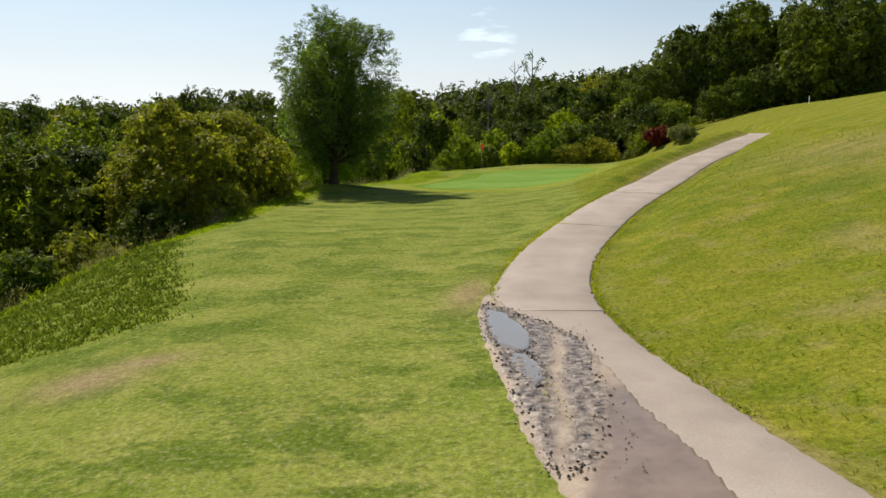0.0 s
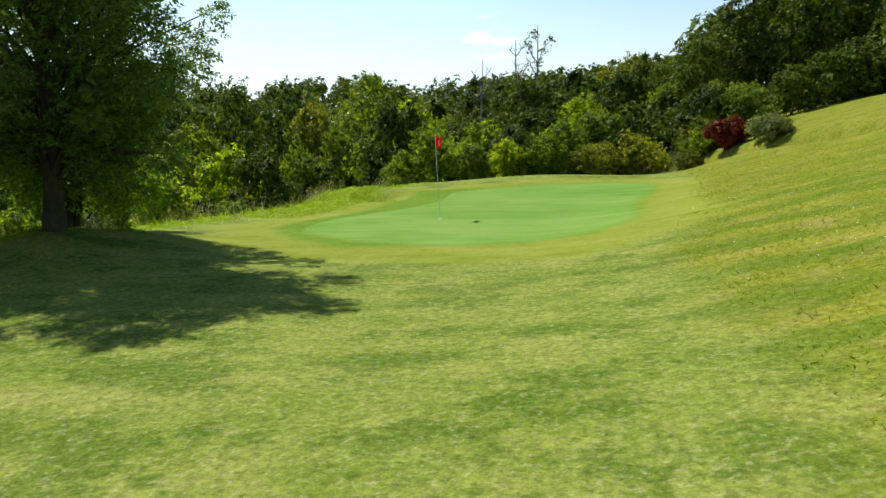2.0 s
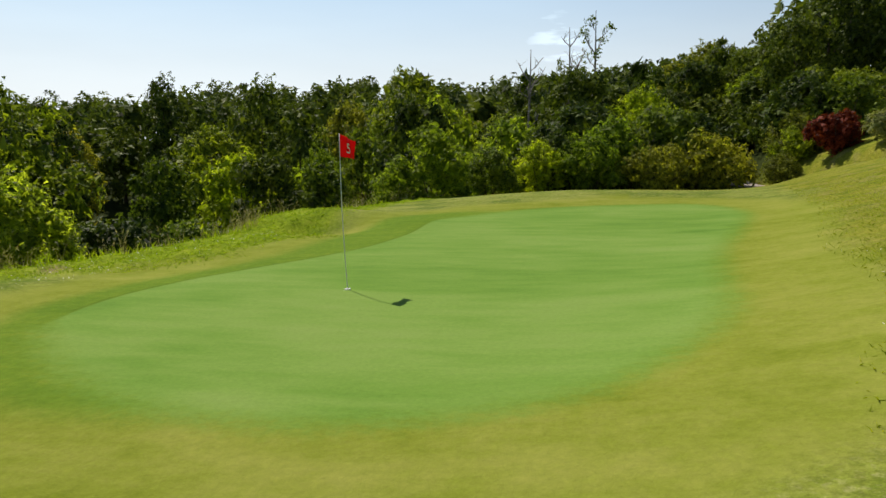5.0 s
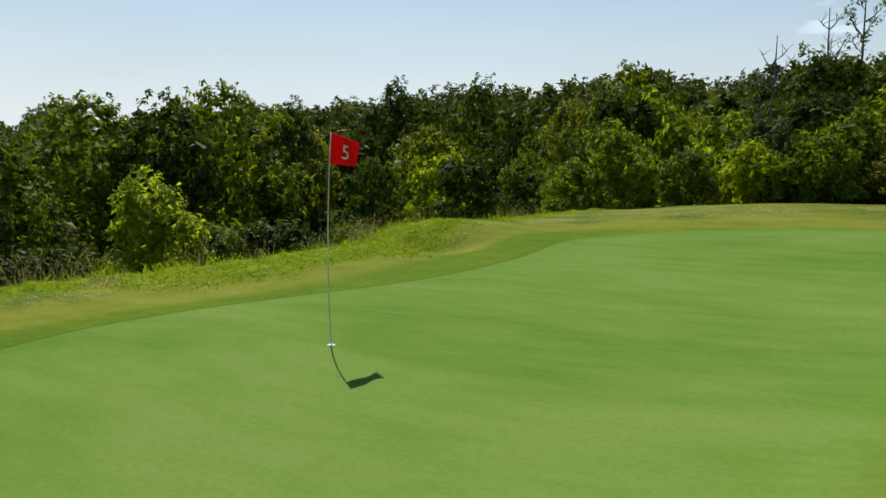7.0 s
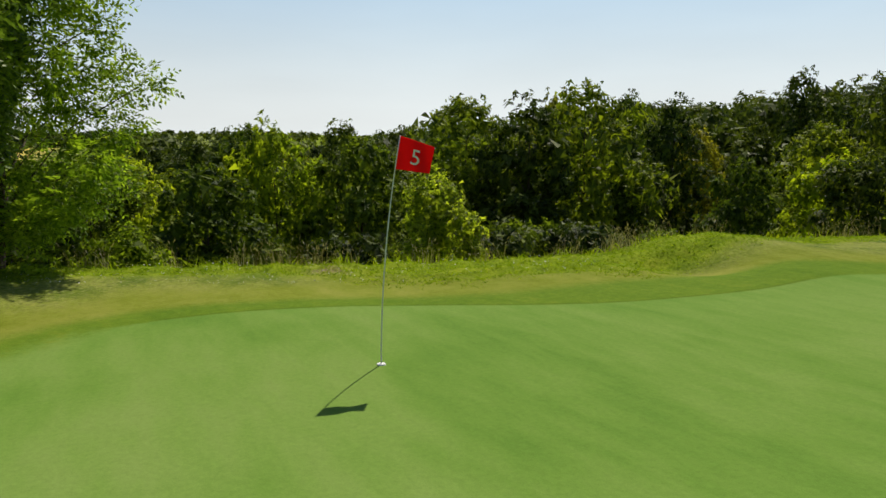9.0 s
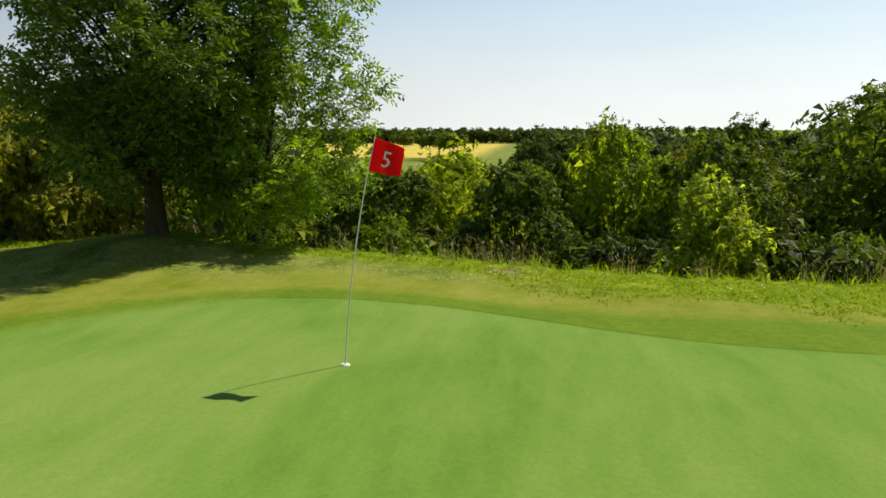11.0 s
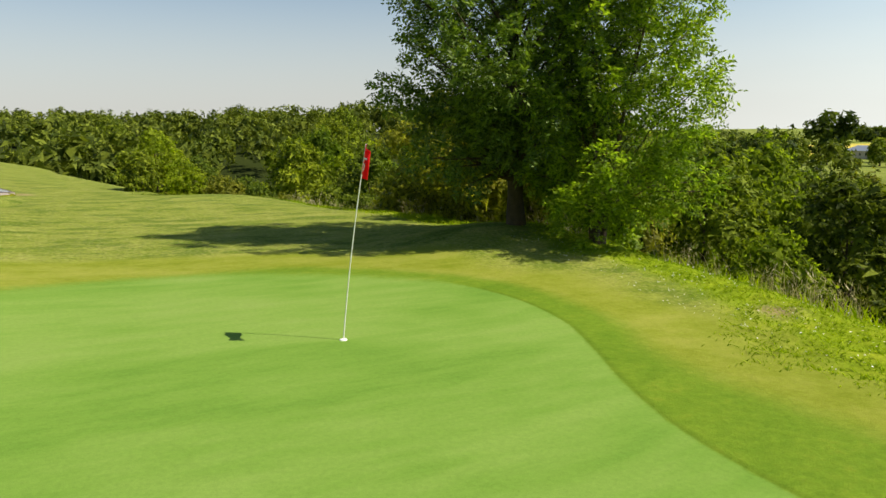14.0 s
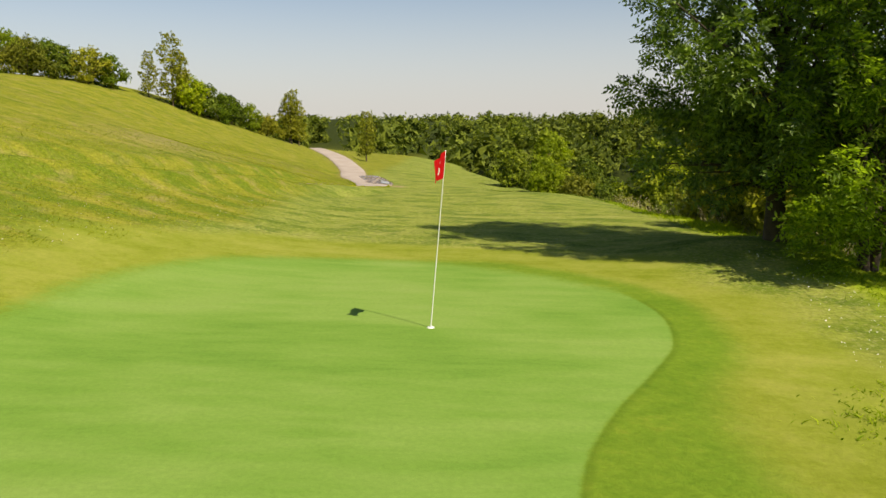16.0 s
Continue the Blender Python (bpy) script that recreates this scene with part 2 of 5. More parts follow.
def land(x, y):
    """The height of the ground without the track's bench."""
    x, y = np.asarray(x, float), np.asarray(y, float)
    toe = np.interp(y, [-60, -36, -28, -21, -8, -4, 10, 27, 60], [6.5, 6.2, 5.2, 3.3, 3.3, 3.6, 7.6, 9.5, 10])
    capped = 27 - soft_plus(27 - x, 3.0)
    rise = 0.25 * soft_plus(capped - toe, 0.9) + 0.08 * soft_plus(capped - 13, 2)
    rise = rise * (1 - 0.8 * smooth(-30, -100, y)) - 0.12 * soft_plus(x - 40, 6)
    tilt = 0.028 * np.clip(x, -6, 12) + 0.02 * soft_plus(y - 1, 2) * smooth(-6, 3, x) * smooth(60, 14, y)
    z = rise + tilt - 0.03 - 0.28 * smooth(-21, -28, y)
    edge = bank_edge(y)
    z = z - (9.0 - 7.0 * smooth(40, 115, y)) * (1 - np.exp(-0.8 * soft_plus(edge - 0.4 - x, 0.4) / 9.0))
    # the lawn rolls over towards the valley in the south
    roll = np.interp(y, [-60, -49, -32, -25, -18, -12], [5.0, 3.2, -0.6, -4.2, -5.6, -6.4])
    z = z - 0.17 * soft_plus(np.minimum(roll - x, 7.0), 0.7) * smooth(-11, -19, y)
    # north rim and the drop behind it
    z = z - 0.10 * soft_plus(y - 17, 1.5) * smooth(13, 6, x) * smooth(140, 50, y)
    # swells in the bank and the hummock of the trees
    for cx, cy, rx, ry, h in ((-3.4, 7.2, 1.3, 0.9, -0.30), (-1.6, 7.6, 1.5, 1.0, 0.10), (-4.4, 9.2, 2.0, 1.6, 0.28), (-6.6, -5.8, 2.2, 2.2, 0.42),
                              (-4.6, 1.6, 1.4, 1.6, -0.10), (-2.0, -15, 3, 3, -0.1), (2.5, 14.5, 4, 1.6, 0.16), (-5.6, -22, 2.5, 3, 0.15), (9.8, 27, 3.2, 8, -0.6),
                              (24.5, -50, 8.5, 17, 1.9), (3.4, -21.2, 1.6, 2.4, -0.12), (4.3, -18.6, 1.3, 2.6, -0.22)):
        z = z + h * np.exp(-((x - cx) / rx) ** 2 - ((y - cy) / ry) ** 2)
    # tussocks in the weeds
    tussock = np.sin(4.1 * x + 1.7 * y) * np.sin(3.3 * y - 1.2 * x + 1.0) + 0.6 * np.sin(9.3 * x - 4.1 * y) * np.sin(7.7 * y + 3.1 * x)
    z = z + 0.045 * tussock * smooth(0.1, -0.5, x - weeds_edge(y)) * smooth(-36, -31, y) * smooth(24, 18, y) * smooth(-12, -10, x)
    z = z - 2.0 * smooth(-85, -135, y) * smooth(160, 60, np.abs(x))
    # far hills in the north, the wide plain in the west
    r = np.hypot(x, y)
    z = z + 0.11 * soft_plus(y - 60, 15) * smooth(-190, 0, x) * smooth(900, 200, y)
    far = smooth(150, 420, r) * smooth(40, -60, y + 0.35 * x)
    z = z * (1 - far) + far * (-11 + 0.004 * r * smooth(700, 3000, r))
    turn = np.degrees(np.arctan2(x, -y))
    return z + 13.0 * smooth(110, 270, r) * smooth(460, 290, r) * smooth(-50, -36, turn) * smooth(40, 20, turn) * (y < 0)


TRACK_Z = land(TRACK[:, 0], TRACK[:, 1])
TRACK_Z = TRACK_Z - 0.27 * smooth(-19, -13, TRACK[:, 1]) * smooth(14, 6, TRACK[:, 1])
TRACK_Z = np.where(TRACK[:, 1] > 10, np.minimum(TRACK_Z, np.interp(TRACK[:, 1], [10, 16, 20, 25, 31], [2.4, 1.4, 0.6, 0.0, 0.3])), TRACK_Z)
TRACK_Z = np.convolve(np.pad(TRACK_Z, 4, mode="edge"), np.ones(9) / 9, "valid")


def ground_height(x, y):
    x, y = np.asarray(x, float), np.asarray(y, float)
    z = land(x, y)
    d, along = line_distance(x, y, TRACK)
    level = np.interp(along, np.arange(len(TRACK_Z)), TRACK_Z)
    f = smooth(HALF + 1.5, HALF + 0.15, d)
    west = np.interp(y, TRACK[:, 1], TRACK[:, 0]) - x > 0
    lip = 0.26 * np.exp(-((d - 1.5) / 0.55) ** 2) * west * smooth(-17.5, -14, y) * smooth(12, 6, y)
    return z * (1 - f) + level * f + lip


def height(x, y):
    return float(ground_height(np.array([x]), np.array([y]))[0])


def spread(lo, hi, step, far_lo, far_hi, grow=1.12):
    inner = list(np.arange(lo, hi + 1e-6, step))
    out, s = [hi], step
    while out[-1] < far_hi:
        s *= grow
        out.append(out[-1] + s)
    low, s = [lo], step
    while low[-1] > far_lo:
        s *= grow
        low.append(low[-1] - s)
    return np.array(low[:0:-1] + inner + out[1:])


# ---- ground sheet ----
gm, n, l, b = material("turf", 0.9, 0.02)
where = n.new("ShaderNodeNewGeometry").outputs["Position"]


def cover(name):
    a = n.new("ShaderNodeAttribute")
    a.attribute_name = name
    s = n.new("ShaderNodeSeparateColor")
    l.new(a.outputs["Color"], s.inputs[0])
    return s.outputs[0], s.outputs[1], s.outputs[2]


near_green, near_collar, is_fringe = cover("cover_a")


def mown_edge(value, soft, wander):
    """A crisp mown line where a distance field passes its middle."""
    w = n.new("ShaderNodeMath")
    w.operation = "MULTIPLY_ADD"
    l.new(noise_node(n, l, 9, 3, 0.6, where), w.inputs[0])
    w.inputs[1].default_value, w.inputs[2].default_value = wander, -wander / 2
    a = n.new("ShaderNodeMath")
    l.new(value, a.inputs[0])
    l.new(w.outputs[0], a.inputs[1])
    k = n.new("ShaderNodeMapRange")
    k.interpolation_type = "SMOOTHSTEP"
    k.inputs["From Min"].default_value, k.inputs["From Max"].default_value = 0.5 - soft, 0.5 + soft
    l.new(a.outputs[0], k.inputs["Value"])
    return k.outputs[0]


is_green = mown_edge(near_green, 0.035, 0.06)
is_collar = mown_edge(near_collar, 0.30, 0.25)
is_hill, is_bank, is_wood = cover("cover_b")
is_bare, is_wheat, is_meadow = cover("cover_c")
is_crisp, is_damp = cover("cover_d")[:2]
tiny = noise_node(n, l, 38, 5, 0.7, where)
small = noise_node(n, l, 6.5, 5, 0.65, where)
patch = noise_node(n, l, 0.9, 4, 0.6, where)
broad = noise_node(n, l, 0.22, 3, 0.5, where)
stretch = n.new("ShaderNodeMapping")
stretch.inputs["Scale"].default_value = (0.35, 1.3, 1.0)
stretch.inputs["Rotation"].default_value = (0, 0, radians(20))
l.new(where, stretch.inputs["Vector"])
streak = noise_node(n, l, 1.0, 5, 0.62, stretch.outputs[0])
rough_mix = mix(n, l, 0.4, mix(n, l, 0.5, small, noise_node(n, l, 2.4, 4, 0.6, where)), patch)
fair = ramp(n, l, mix(n, l, 0.3, rough_mix, streak), [(0.36, (0.095, 0.145, 0.014)), (0.45, (0.160, 0.205, 0.028)), (0.53, (0.215, 0.248, 0.046)), (0.65, (0.285, 0.285, 0.080))])
tuft_map = n.new("ShaderNodeMapping")
tuft_map.inputs["Scale"].default_value = (0.75, 1.25, 1.0)
tuft_map.inputs["Rotation"].default_value = (0, 0, radians(-8))
l.new(where, tuft_map.inputs["Vector"])
clover = mix(n, l, 0.35, noise_node(n, l, 0.95, 4, 0.6, tuft_map.outputs[0]), small)
clover = ramp(n, l, clover, [(0.50, grey(0.0)), (0.57, grey(0.75))])
fair = mix(n, l, clover, fair, (0.070, 0.124, 0.010))
hill = ramp(n, l, mix(n, l, 0.3, rough_mix, streak), [(0.37, (0.078, 0.120, 0.008)), (0.47, (0.156, 0.180, 0.015)), (0.56, (0.222, 0.220, 0.026)), (0.68, (0.300, 0.268, 0.065))])
bank = ramp(n, l, rough_mix, [(0.34, (0.100, 0.165, 0.008)), (0.5, (0.185, 0.255, 0.014)), (0.66, (0.280, 0.320, 0.026))])
fringe = ramp(n, l, mix(n, l, 0.4, rough_mix, streak), [(0.34, (0.135, 0.178, 0.011)), (0.48, (0.200, 0.236, 0.030)), (0.64, (0.272, 0.284, 0.058))])
collar = ramp(n, l, mix(n, l, 0.5, small, streak), [(0.32, (0.086, 0.168, 0.014)), (0.55, (0.132, 0.214, 0.020)), (0.75, (0.200, 0.240, 0.028))])
comb = n.new("ShaderNodeMapping")
comb.inputs["Scale"].default_value = (0.9, 3.2, 1.0)
comb.inputs["Rotation"].default_value = (0, 0, radians(38))
l.new(where, comb.inputs["Vector"])
green = ramp(n, l, mix(n, l, 0.45, mix(n, l, 0.4, streak, noise_node(n, l, 1.0, 4, 0.6, comb.outputs[0])), broad), [(0.36, (0.088, 0.192, 0.026)), (0.46, (0.138, 0.250, 0.040)), (0.54, (0.170, 0.276, 0.054)), (0.63, (0.192, 0.286, 0.066))])
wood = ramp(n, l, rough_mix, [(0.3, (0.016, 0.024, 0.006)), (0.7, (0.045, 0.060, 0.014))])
bare = ramp(n, l, rough_mix, [(0.3, (0.20, 0.15, 0.075)), (0.7, (0.36, 0.28, 0.15))])
wheat = ramp(n, l, patch, [(0.3, (0.50, 0.40, 0.07)), (0.7, (0.66, 0.54, 0.12))])
meadow = ramp(n, l, broad, [(0.3, (0.14, 0.19, 0.035)), (0.7, (0.25, 0.28, 0.065))])
dry_patch = ramp(n, l, noise_node(n, l, 1.5, 5, 0.65, where), [(0.52, grey(0.0)), (0.66, grey(0.55))])
hill = mix(n, l, dry_patch, hill, (0.27, 0.225, 0.085))
lush = ramp(n, l, noise_node(n, l, 1.1, 4, 0.6, stretch.outputs[0]), [(0.46, grey(0.0)), (0.58, grey(0.8))])
hill = mix(n, l, mix(n, l, 1.0, lush, is_damp, "MULTIPLY"), hill, (0.092, 0.146, 0.010))
straw = ramp(n, l, noise_node(n, l, 15, 6, 0.78, where), [(0.51, grey(0.0)), (0.65, grey(0.55))])
fair = mix(n, l, straw, fair, (0.37, 0.35, 0.165))
hill = mix(n, l, mix(n, l, 0.5, straw, grey(0.0)), hill, (0.34, 0.31, 0.11))
deep = ramp(n, l, noise_node(n, l, 10, 5, 0.75, where), [(0.36, grey(0.5)), (0.46, grey(0.0))])
fair = mix(n, l, deep, fair, (0.065, 0.105, 0.012))
hill = mix(n, l, deep, hill, (0.060, 0.095, 0.008))
colour = fair
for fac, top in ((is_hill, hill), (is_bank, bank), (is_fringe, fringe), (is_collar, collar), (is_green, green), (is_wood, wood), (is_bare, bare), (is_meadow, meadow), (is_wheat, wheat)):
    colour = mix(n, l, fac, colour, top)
flecks = mix(n, l, 0.55, tiny, noise_node(n, l, 14, 4, 0.7, where))
flecked = mix(n, l, 1.0, colour, ramp(n, l, flecks, [(0.33, grey(0.52)), (0.5, grey(0.97)), (0.67, grey(1.5))]), "MULTIPLY")
short_grain = mix(n, l, 0.5, noise_node(n, l, 95, 3, 0.6, where), noise_node(n, l, 22, 3, 0.6, where))
calm = mix(n, l, 0.5, colour, ramp(n, l, short_grain, [(0.3, grey(0.72)), (0.7, grey(1.28))]), "MULTIPLY")
# thin dark line paints the shade of the longer turf's lip along the green
lip_shade = ramp(n, l, near_green, [(0.40, grey(0.0)), (0.47, grey(0.38)), (0.50, grey(0.0))])
calm = mix(n, l, mix(n, l, 1.0, lip_shade, is_crisp, "MULTIPLY"), calm, (0.045, 0.080, 0.008))
short = n.new("ShaderNodeMath")
short.operation, short.use_clamp = "ADD", True
l.new(is_green, short.inputs[0])
mown = n.new("ShaderNodeMath")
mown.operation, mown.use_clamp = "ADD", True
l.new(is_fringe, mown.inputs[0])
l.new(is_collar, mown.inputs[1])
most = n.new("ShaderNodeMath")
most.operation = "MULTIPLY"
most.inputs[1].default_value = 0.75
l.new(mown.outputs[0], most.inputs[0])
l.new(most.outputs[0], short.inputs[1])
colour = mix(n, l, short.outputs[0], flecked, calm)
l.new(colour, b.inputs["Base Color"])
bump = n.new("ShaderNodeBump")
bump.inputs["Distance"].default_value = 0.03
l.new(mix(n, l, is_green, grey(0.75), grey(0.18)), bump.inputs["Strength"])
l.new(mix(n, l, 0.6, tiny, small), bump.inputs["Height"])
l.new(bump.outputs["Normal"], b.inputs["Normal"])


def ground():
    xs = spread(-10, 14, 0.15, -4200, 4200)
    ys = spread(-40, 18, 0.16, -4200, 4200)
    gx, gy = np.meshgrid(xs, ys)
    x, y = gx.ravel(), gy.ravel()
    z = ground_height(x, y)
    rng = np.random.default_rng(5)
    nx, ny = len(xs), len(ys)
    i = np.arange(nx * ny).reshape(ny, nx)
    faces = np.stack([i[:-1, :-1], i[:-1, 1:], i[1:, 1:], i[1:, :-1]], -1).reshape(-1, 4)
    ring = np.vstack([GREEN, GREEN[:1]])
    close = (x > -12) & (x < 16) & (y > -14) & (y < 22)
    d = np.full(x.shape, 50.0)
    d[close] = line_distance(x[close], y[close], ring)[0] * np.where(inside(x[close], y[close], GREEN), -1, 1)
    wob = np.array([noise.noise((px * 0.5, py * 0.5, 0.0)) if c else 0.0 for px, py, c in zip(x, y, close)])
    bx = bank_edge(y)
    near = smooth(120, 60, np.hypot(x, y + 10))
    m = {}
    crisp = 0.10 + 0.90 * smooth(1.2, -0.6, x) * smooth(-2.6, -1.4, y) * smooth(9.0, 6.5, y)
    m["damp"] = 0.25 + 0.75 * smooth(-28, -21, y) * smooth(4, -4, y) * smooth(13, 8, x)
    m["crisp"] = smooth(0.7, 0.95, crisp)
    m["green"] = np.clip(0.5 - d * crisp, 0, 1)
    wide = 0.08 + 0.62 * smooth(1.0, -2.0, x) + 0.8 * smooth(1.5, 5.0, y) * smooth(1.0, -1.0, x) + 0.15 * wob
    m["collar"] = np.clip(0.5 - (d - wide), 0, 1)
    m["fringe"] = smooth(3.0 + wob, 1.8 + wob, d) * smooth(2.2, 1.2, d * (y > -3) * (x > 4.0)) * smooth(-8.5, -6.5, y)
    toe = np.interp(y, [-60, -8, -4, 10, 27, 60], [4.0, 4.4, 5.0, 8.0, 9.5, 10])
    m["hill"] = np.maximum(smooth(-0.5, 0.9, x - toe + 0.6 * wob), smooth(15, 18, y)) * (d > 0)
    m["bank"] = smooth(0.45, -0.45, x - weeds_edge(y) + 0.35 * wob) * smooth(-60, -40, y) * (0.3 + 0.7 * smooth(-22, -12, y))
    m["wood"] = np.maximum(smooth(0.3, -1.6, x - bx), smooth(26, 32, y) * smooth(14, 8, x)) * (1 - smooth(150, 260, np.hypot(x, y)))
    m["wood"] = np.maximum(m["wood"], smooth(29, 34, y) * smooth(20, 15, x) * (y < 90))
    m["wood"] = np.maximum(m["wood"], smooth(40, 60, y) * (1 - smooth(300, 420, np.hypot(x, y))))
    bare_at = np.zeros(x.shape)
    for cx, cy, rx, ry in ((-2.3, -31.4, 0.75, 0.5), (-1.8, -30.9, 0.6, 0.3), (2.2, -27.6, 0.35, 1.0), (6.0, 3.0, 0.0, 0.0), (-6.0, 1.3, 0.35, 0.3), (11, -20, 1.8, 3.5), (8.2, -33, 0.8, 0.5), (9.6, -31, 1.2, 0.4), (7.4, -30.2, 0.6, 0.4), (10.4, -28, 0.9, 0.5), (8.6, -27, 0.5, 0.7), (6.9, -34.5, 0.7, 0.3)):
        if rx:
            bare_at = np.maximum(bare_at, (0.95 if cx < 3 else 0.4) * np.exp(-((x - cx) / rx) ** 2 - ((y - cy) / ry) ** 2))
    td = np.full(x.shape, 50.0)
    by = (x > -2) & (x < 25) & (y > -90) & (y < 45)
    td[by] = line_distance(x[by], y[by], TRACK)[0]
    m["bare"] = np.maximum(bare_at, 0.45 * smooth(HALF + 0.2, HALF + 0.02, td))
    r, a = np.hypot(x, y), np.arctan2(y, x)
    out = smooth(170, 240, r) * smooth(40, -20, y + 0.2 * x)
    turn = np.degrees(np.arctan2(x, -y))
    ridge = smooth(100, 150, r) * smooth(-50, -40, turn) * smooth(40, 30, turn) * (y < 0) * (r < 900)
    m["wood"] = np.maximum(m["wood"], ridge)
    m["meadow"] = out * (1 - ridge)
    m["wheat"] = smooth(330, 350, -x) * smooth(790, 780, -x) * smooth(-360, -340, y) * smooth(-20, -40, y)
    me = bpy.data.meshes.new("ground")
    me.from_pydata(np.stack([x, y, z], -1), [], faces.tolist())
    for name, keys in (("cover_a", ("green", "collar", "fringe")), ("cover_b", ("hill", "bank", "wood")), ("cover_c", ("bare", "wheat", "meadow")), ("cover_d", ("crisp", "damp"))):
        c = np.ones((len(x), 4))
        for k, key in enumerate(keys):
            c[:, k] = m[key]
        me.attributes.new(name, "FLOAT_COLOR", "POINT").data.foreach_set("color", c.ravel())
    me.shade_smooth()
    me.materials.append(gm)
    return tagged(new("ground", me), "mown golf turf sloping from a grassy hill to a bank", "ground", kind="structure")


ground()

# ---- building blocks ----


def part(name, mesh, mat, parent, label=""):
    ob = new(name, mesh)
    mesh.materials.append(mat)
    ob.parent = parent
    if label:
        ob["label"] = label
    return ob


def from_bm(bm, name, flat=False):
    me = bpy.data.meshes.new(name)
    bm.to_mesh(me)
    bm.free()
    if not flat:
        me.shade_smooth()
    return me


def tube(verts, faces, pts, radii, sides=7):
    """Adds a tapered tube along points to lists of vertices and faces."""
    start = len(verts)
    pts = [Vector(p) for p in pts]
    for i, p in enumerate(pts):
        ahead = (pts[min(i + 1, len(pts) - 1)] - pts[max(i - 1, 0)]).normalized()
        side = ahead.orthogonal().normalized()
        up = ahead.cross(side)
        for k in range(sides):
            a = 2 * math.pi * k / sides
            verts.append(p + (side * math.cos(a) + up * math.sin(a)) * radii[i])
    for i in range(len(pts) - 1):
        for k in range(sides):
            a, c = start + i * sides + k, start + i * sides + (k + 1) % sides
            faces.append((a, c, c + sides, a + sides))
    faces.append(tuple(start + (len(pts) - 1) * sides + k for k in range(sides)))


def mesh_of(name, verts, faces, flat=False):
    me = bpy.data.meshes.new(name)
    me.from_pydata([tuple(v) for v in verts], [], faces)
    if not flat:
        me.shade_smooth()
    return me


def tri_mesh(name, verts, tris):
    """A flat-shaded mesh from arrays of points and of faces with equally many corners."""
    verts, tris = np.asarray(verts, float), np.asarray(tris, int)
    me = bpy.data.meshes.new(name)
    me.vertices.add(len(verts))
    me.vertices.foreach_set("co", verts.ravel())
    me.loops.add(tris.size)
    me.loops.foreach_set("vertex_index", tris.ravel().astype(np.int32))
    me.polygons.add(len(tris))
    me.polygons.foreach_set("loop_start", (np.arange(len(tris)) * tris.shape[1]).astype(np.int32))
    me.update(calc_edges=True)
    me.polygons.foreach_set("use_smooth", np.zeros(len(tris), bool))
    return me


def unit_rows(v):
    return v / (np.linalg.norm(v, axis=1, keepdims=True) + 1e-9)


def leaves_mesh(name, rng, lobes, count, leaf, core=0.0, long=1.5, rise=0.35, hollow=True, fan=6, ragged=0.14):
    """A crown of leaves: sprays of a few leaves each on the outside of rounded boughs (x, y, z, rx, rz), open underneath."""
    lobes = np.array(lobes, float)
    want = count // fan
    n = want * 3 if hollow else want
    pick = rng.choice(len(lobes), n, p=lobes[:, 3] ** 2 / (lobes[:, 3] ** 2).sum())
    way = unit_rows(unit_rows(rng.normal(size=(n, 3))) + np.array([0, 0, rise]))
    c = lobes[pick]
    turn = pick[:, None] * np.array([1.3, 2.1, 0.7])
    waves = np.sin(way * 4.3 + turn).sum(1) + 0.7 * np.sin(way[:, [1, 2, 0]] * 8.1 + 2 * turn).sum(1)
    r = 1 + ragged * 0.5 * waves + ragged * rng.normal(size=n) * 0.5 + 0.25 * ragged * rng.exponential(1.0, n) * (rng.uniform(size=n) < 0.2)
    at = c[:, :3] + way * r[:, None] * c[:, [3, 3, 4]]
    if hollow:
        free = np.ones(n, bool)
        for k, (x, y, z, rx, rz) in enumerate(lobes):
            q = (at - np.array([x, y, z])) / np.array([rx, rx, rz])
            free &= ~(((q * q).sum(1) < 0.62) & (pick != k))
        at, way, c = at[free][:want], way[free][:want], c[free][:want]
    size = leaf * rng.uniform(0.7, 1.3, len(at))
    if core:
        # a layer of broad leaves further in closes the crown
        k = len(at) // 4
        deep = c[:k, :3] + way[:k] * c[:k][:, [3, 3, 4]] * rng.uniform(core - 0.22, core + 0.06, (k, 1)) + 0.08 * leaf * rng.normal(size=(k, 3))
        at, way, c = np.vstack([at, deep]), np.vstack([way, way[:k]]), np.vstack([c, c[:k]])
        size = np.concatenate([size, 2.3 * leaf * rng.uniform(0.8, 1.2, k)])
    n = len(at)
    out = unit_rows(unit_rows(way / c[:, [3, 3, 4]]) + 0.38 * rng.normal(size=(n, 3)) + np.array([0, 0, 0.25]))
    side = unit_rows(np.cross(out, rng.normal(size=(n, 3))))
    over = np.cross(out, side)
    v = []
    for k in range(fan):
        a = 2 * np.pi * (k + rng.uniform(-0.35, 0.35, n)) / fan
        spoke = side * np.cos(a)[:, None] + over * np.sin(a)[:, None]
        s = (size * rng.uniform(0.75, 1.25, n))[:, None]
        p = at + spoke * s * rng.uniform(0.25, 1.0, (n, 1)) + out * s * rng.normal(size=(n, 1)) * 0.4
        face = unit_rows(out + 0.42 * rng.normal(size=(n, 3)) + spoke * 0.3)
        along = spoke + 0.5 * rng.normal(size=(n, 3)) - np.array([0, 0, 0.25])
        along = unit_rows(along - face * (along * face).sum(1, keepdims=True))
        across = np.cross(face, along)
        v.append(np.stack([p - along * s * long * 0.4 + across * s * 0.40, p - along * s * long * 0.4 - across * s * 0.40, p + along * s * long * 0.6], 1))
    v = np.concatenate(v).reshape(-1, 3)
    return tri_mesh(name, v, np.arange(len(v)).reshape(-1, 3))


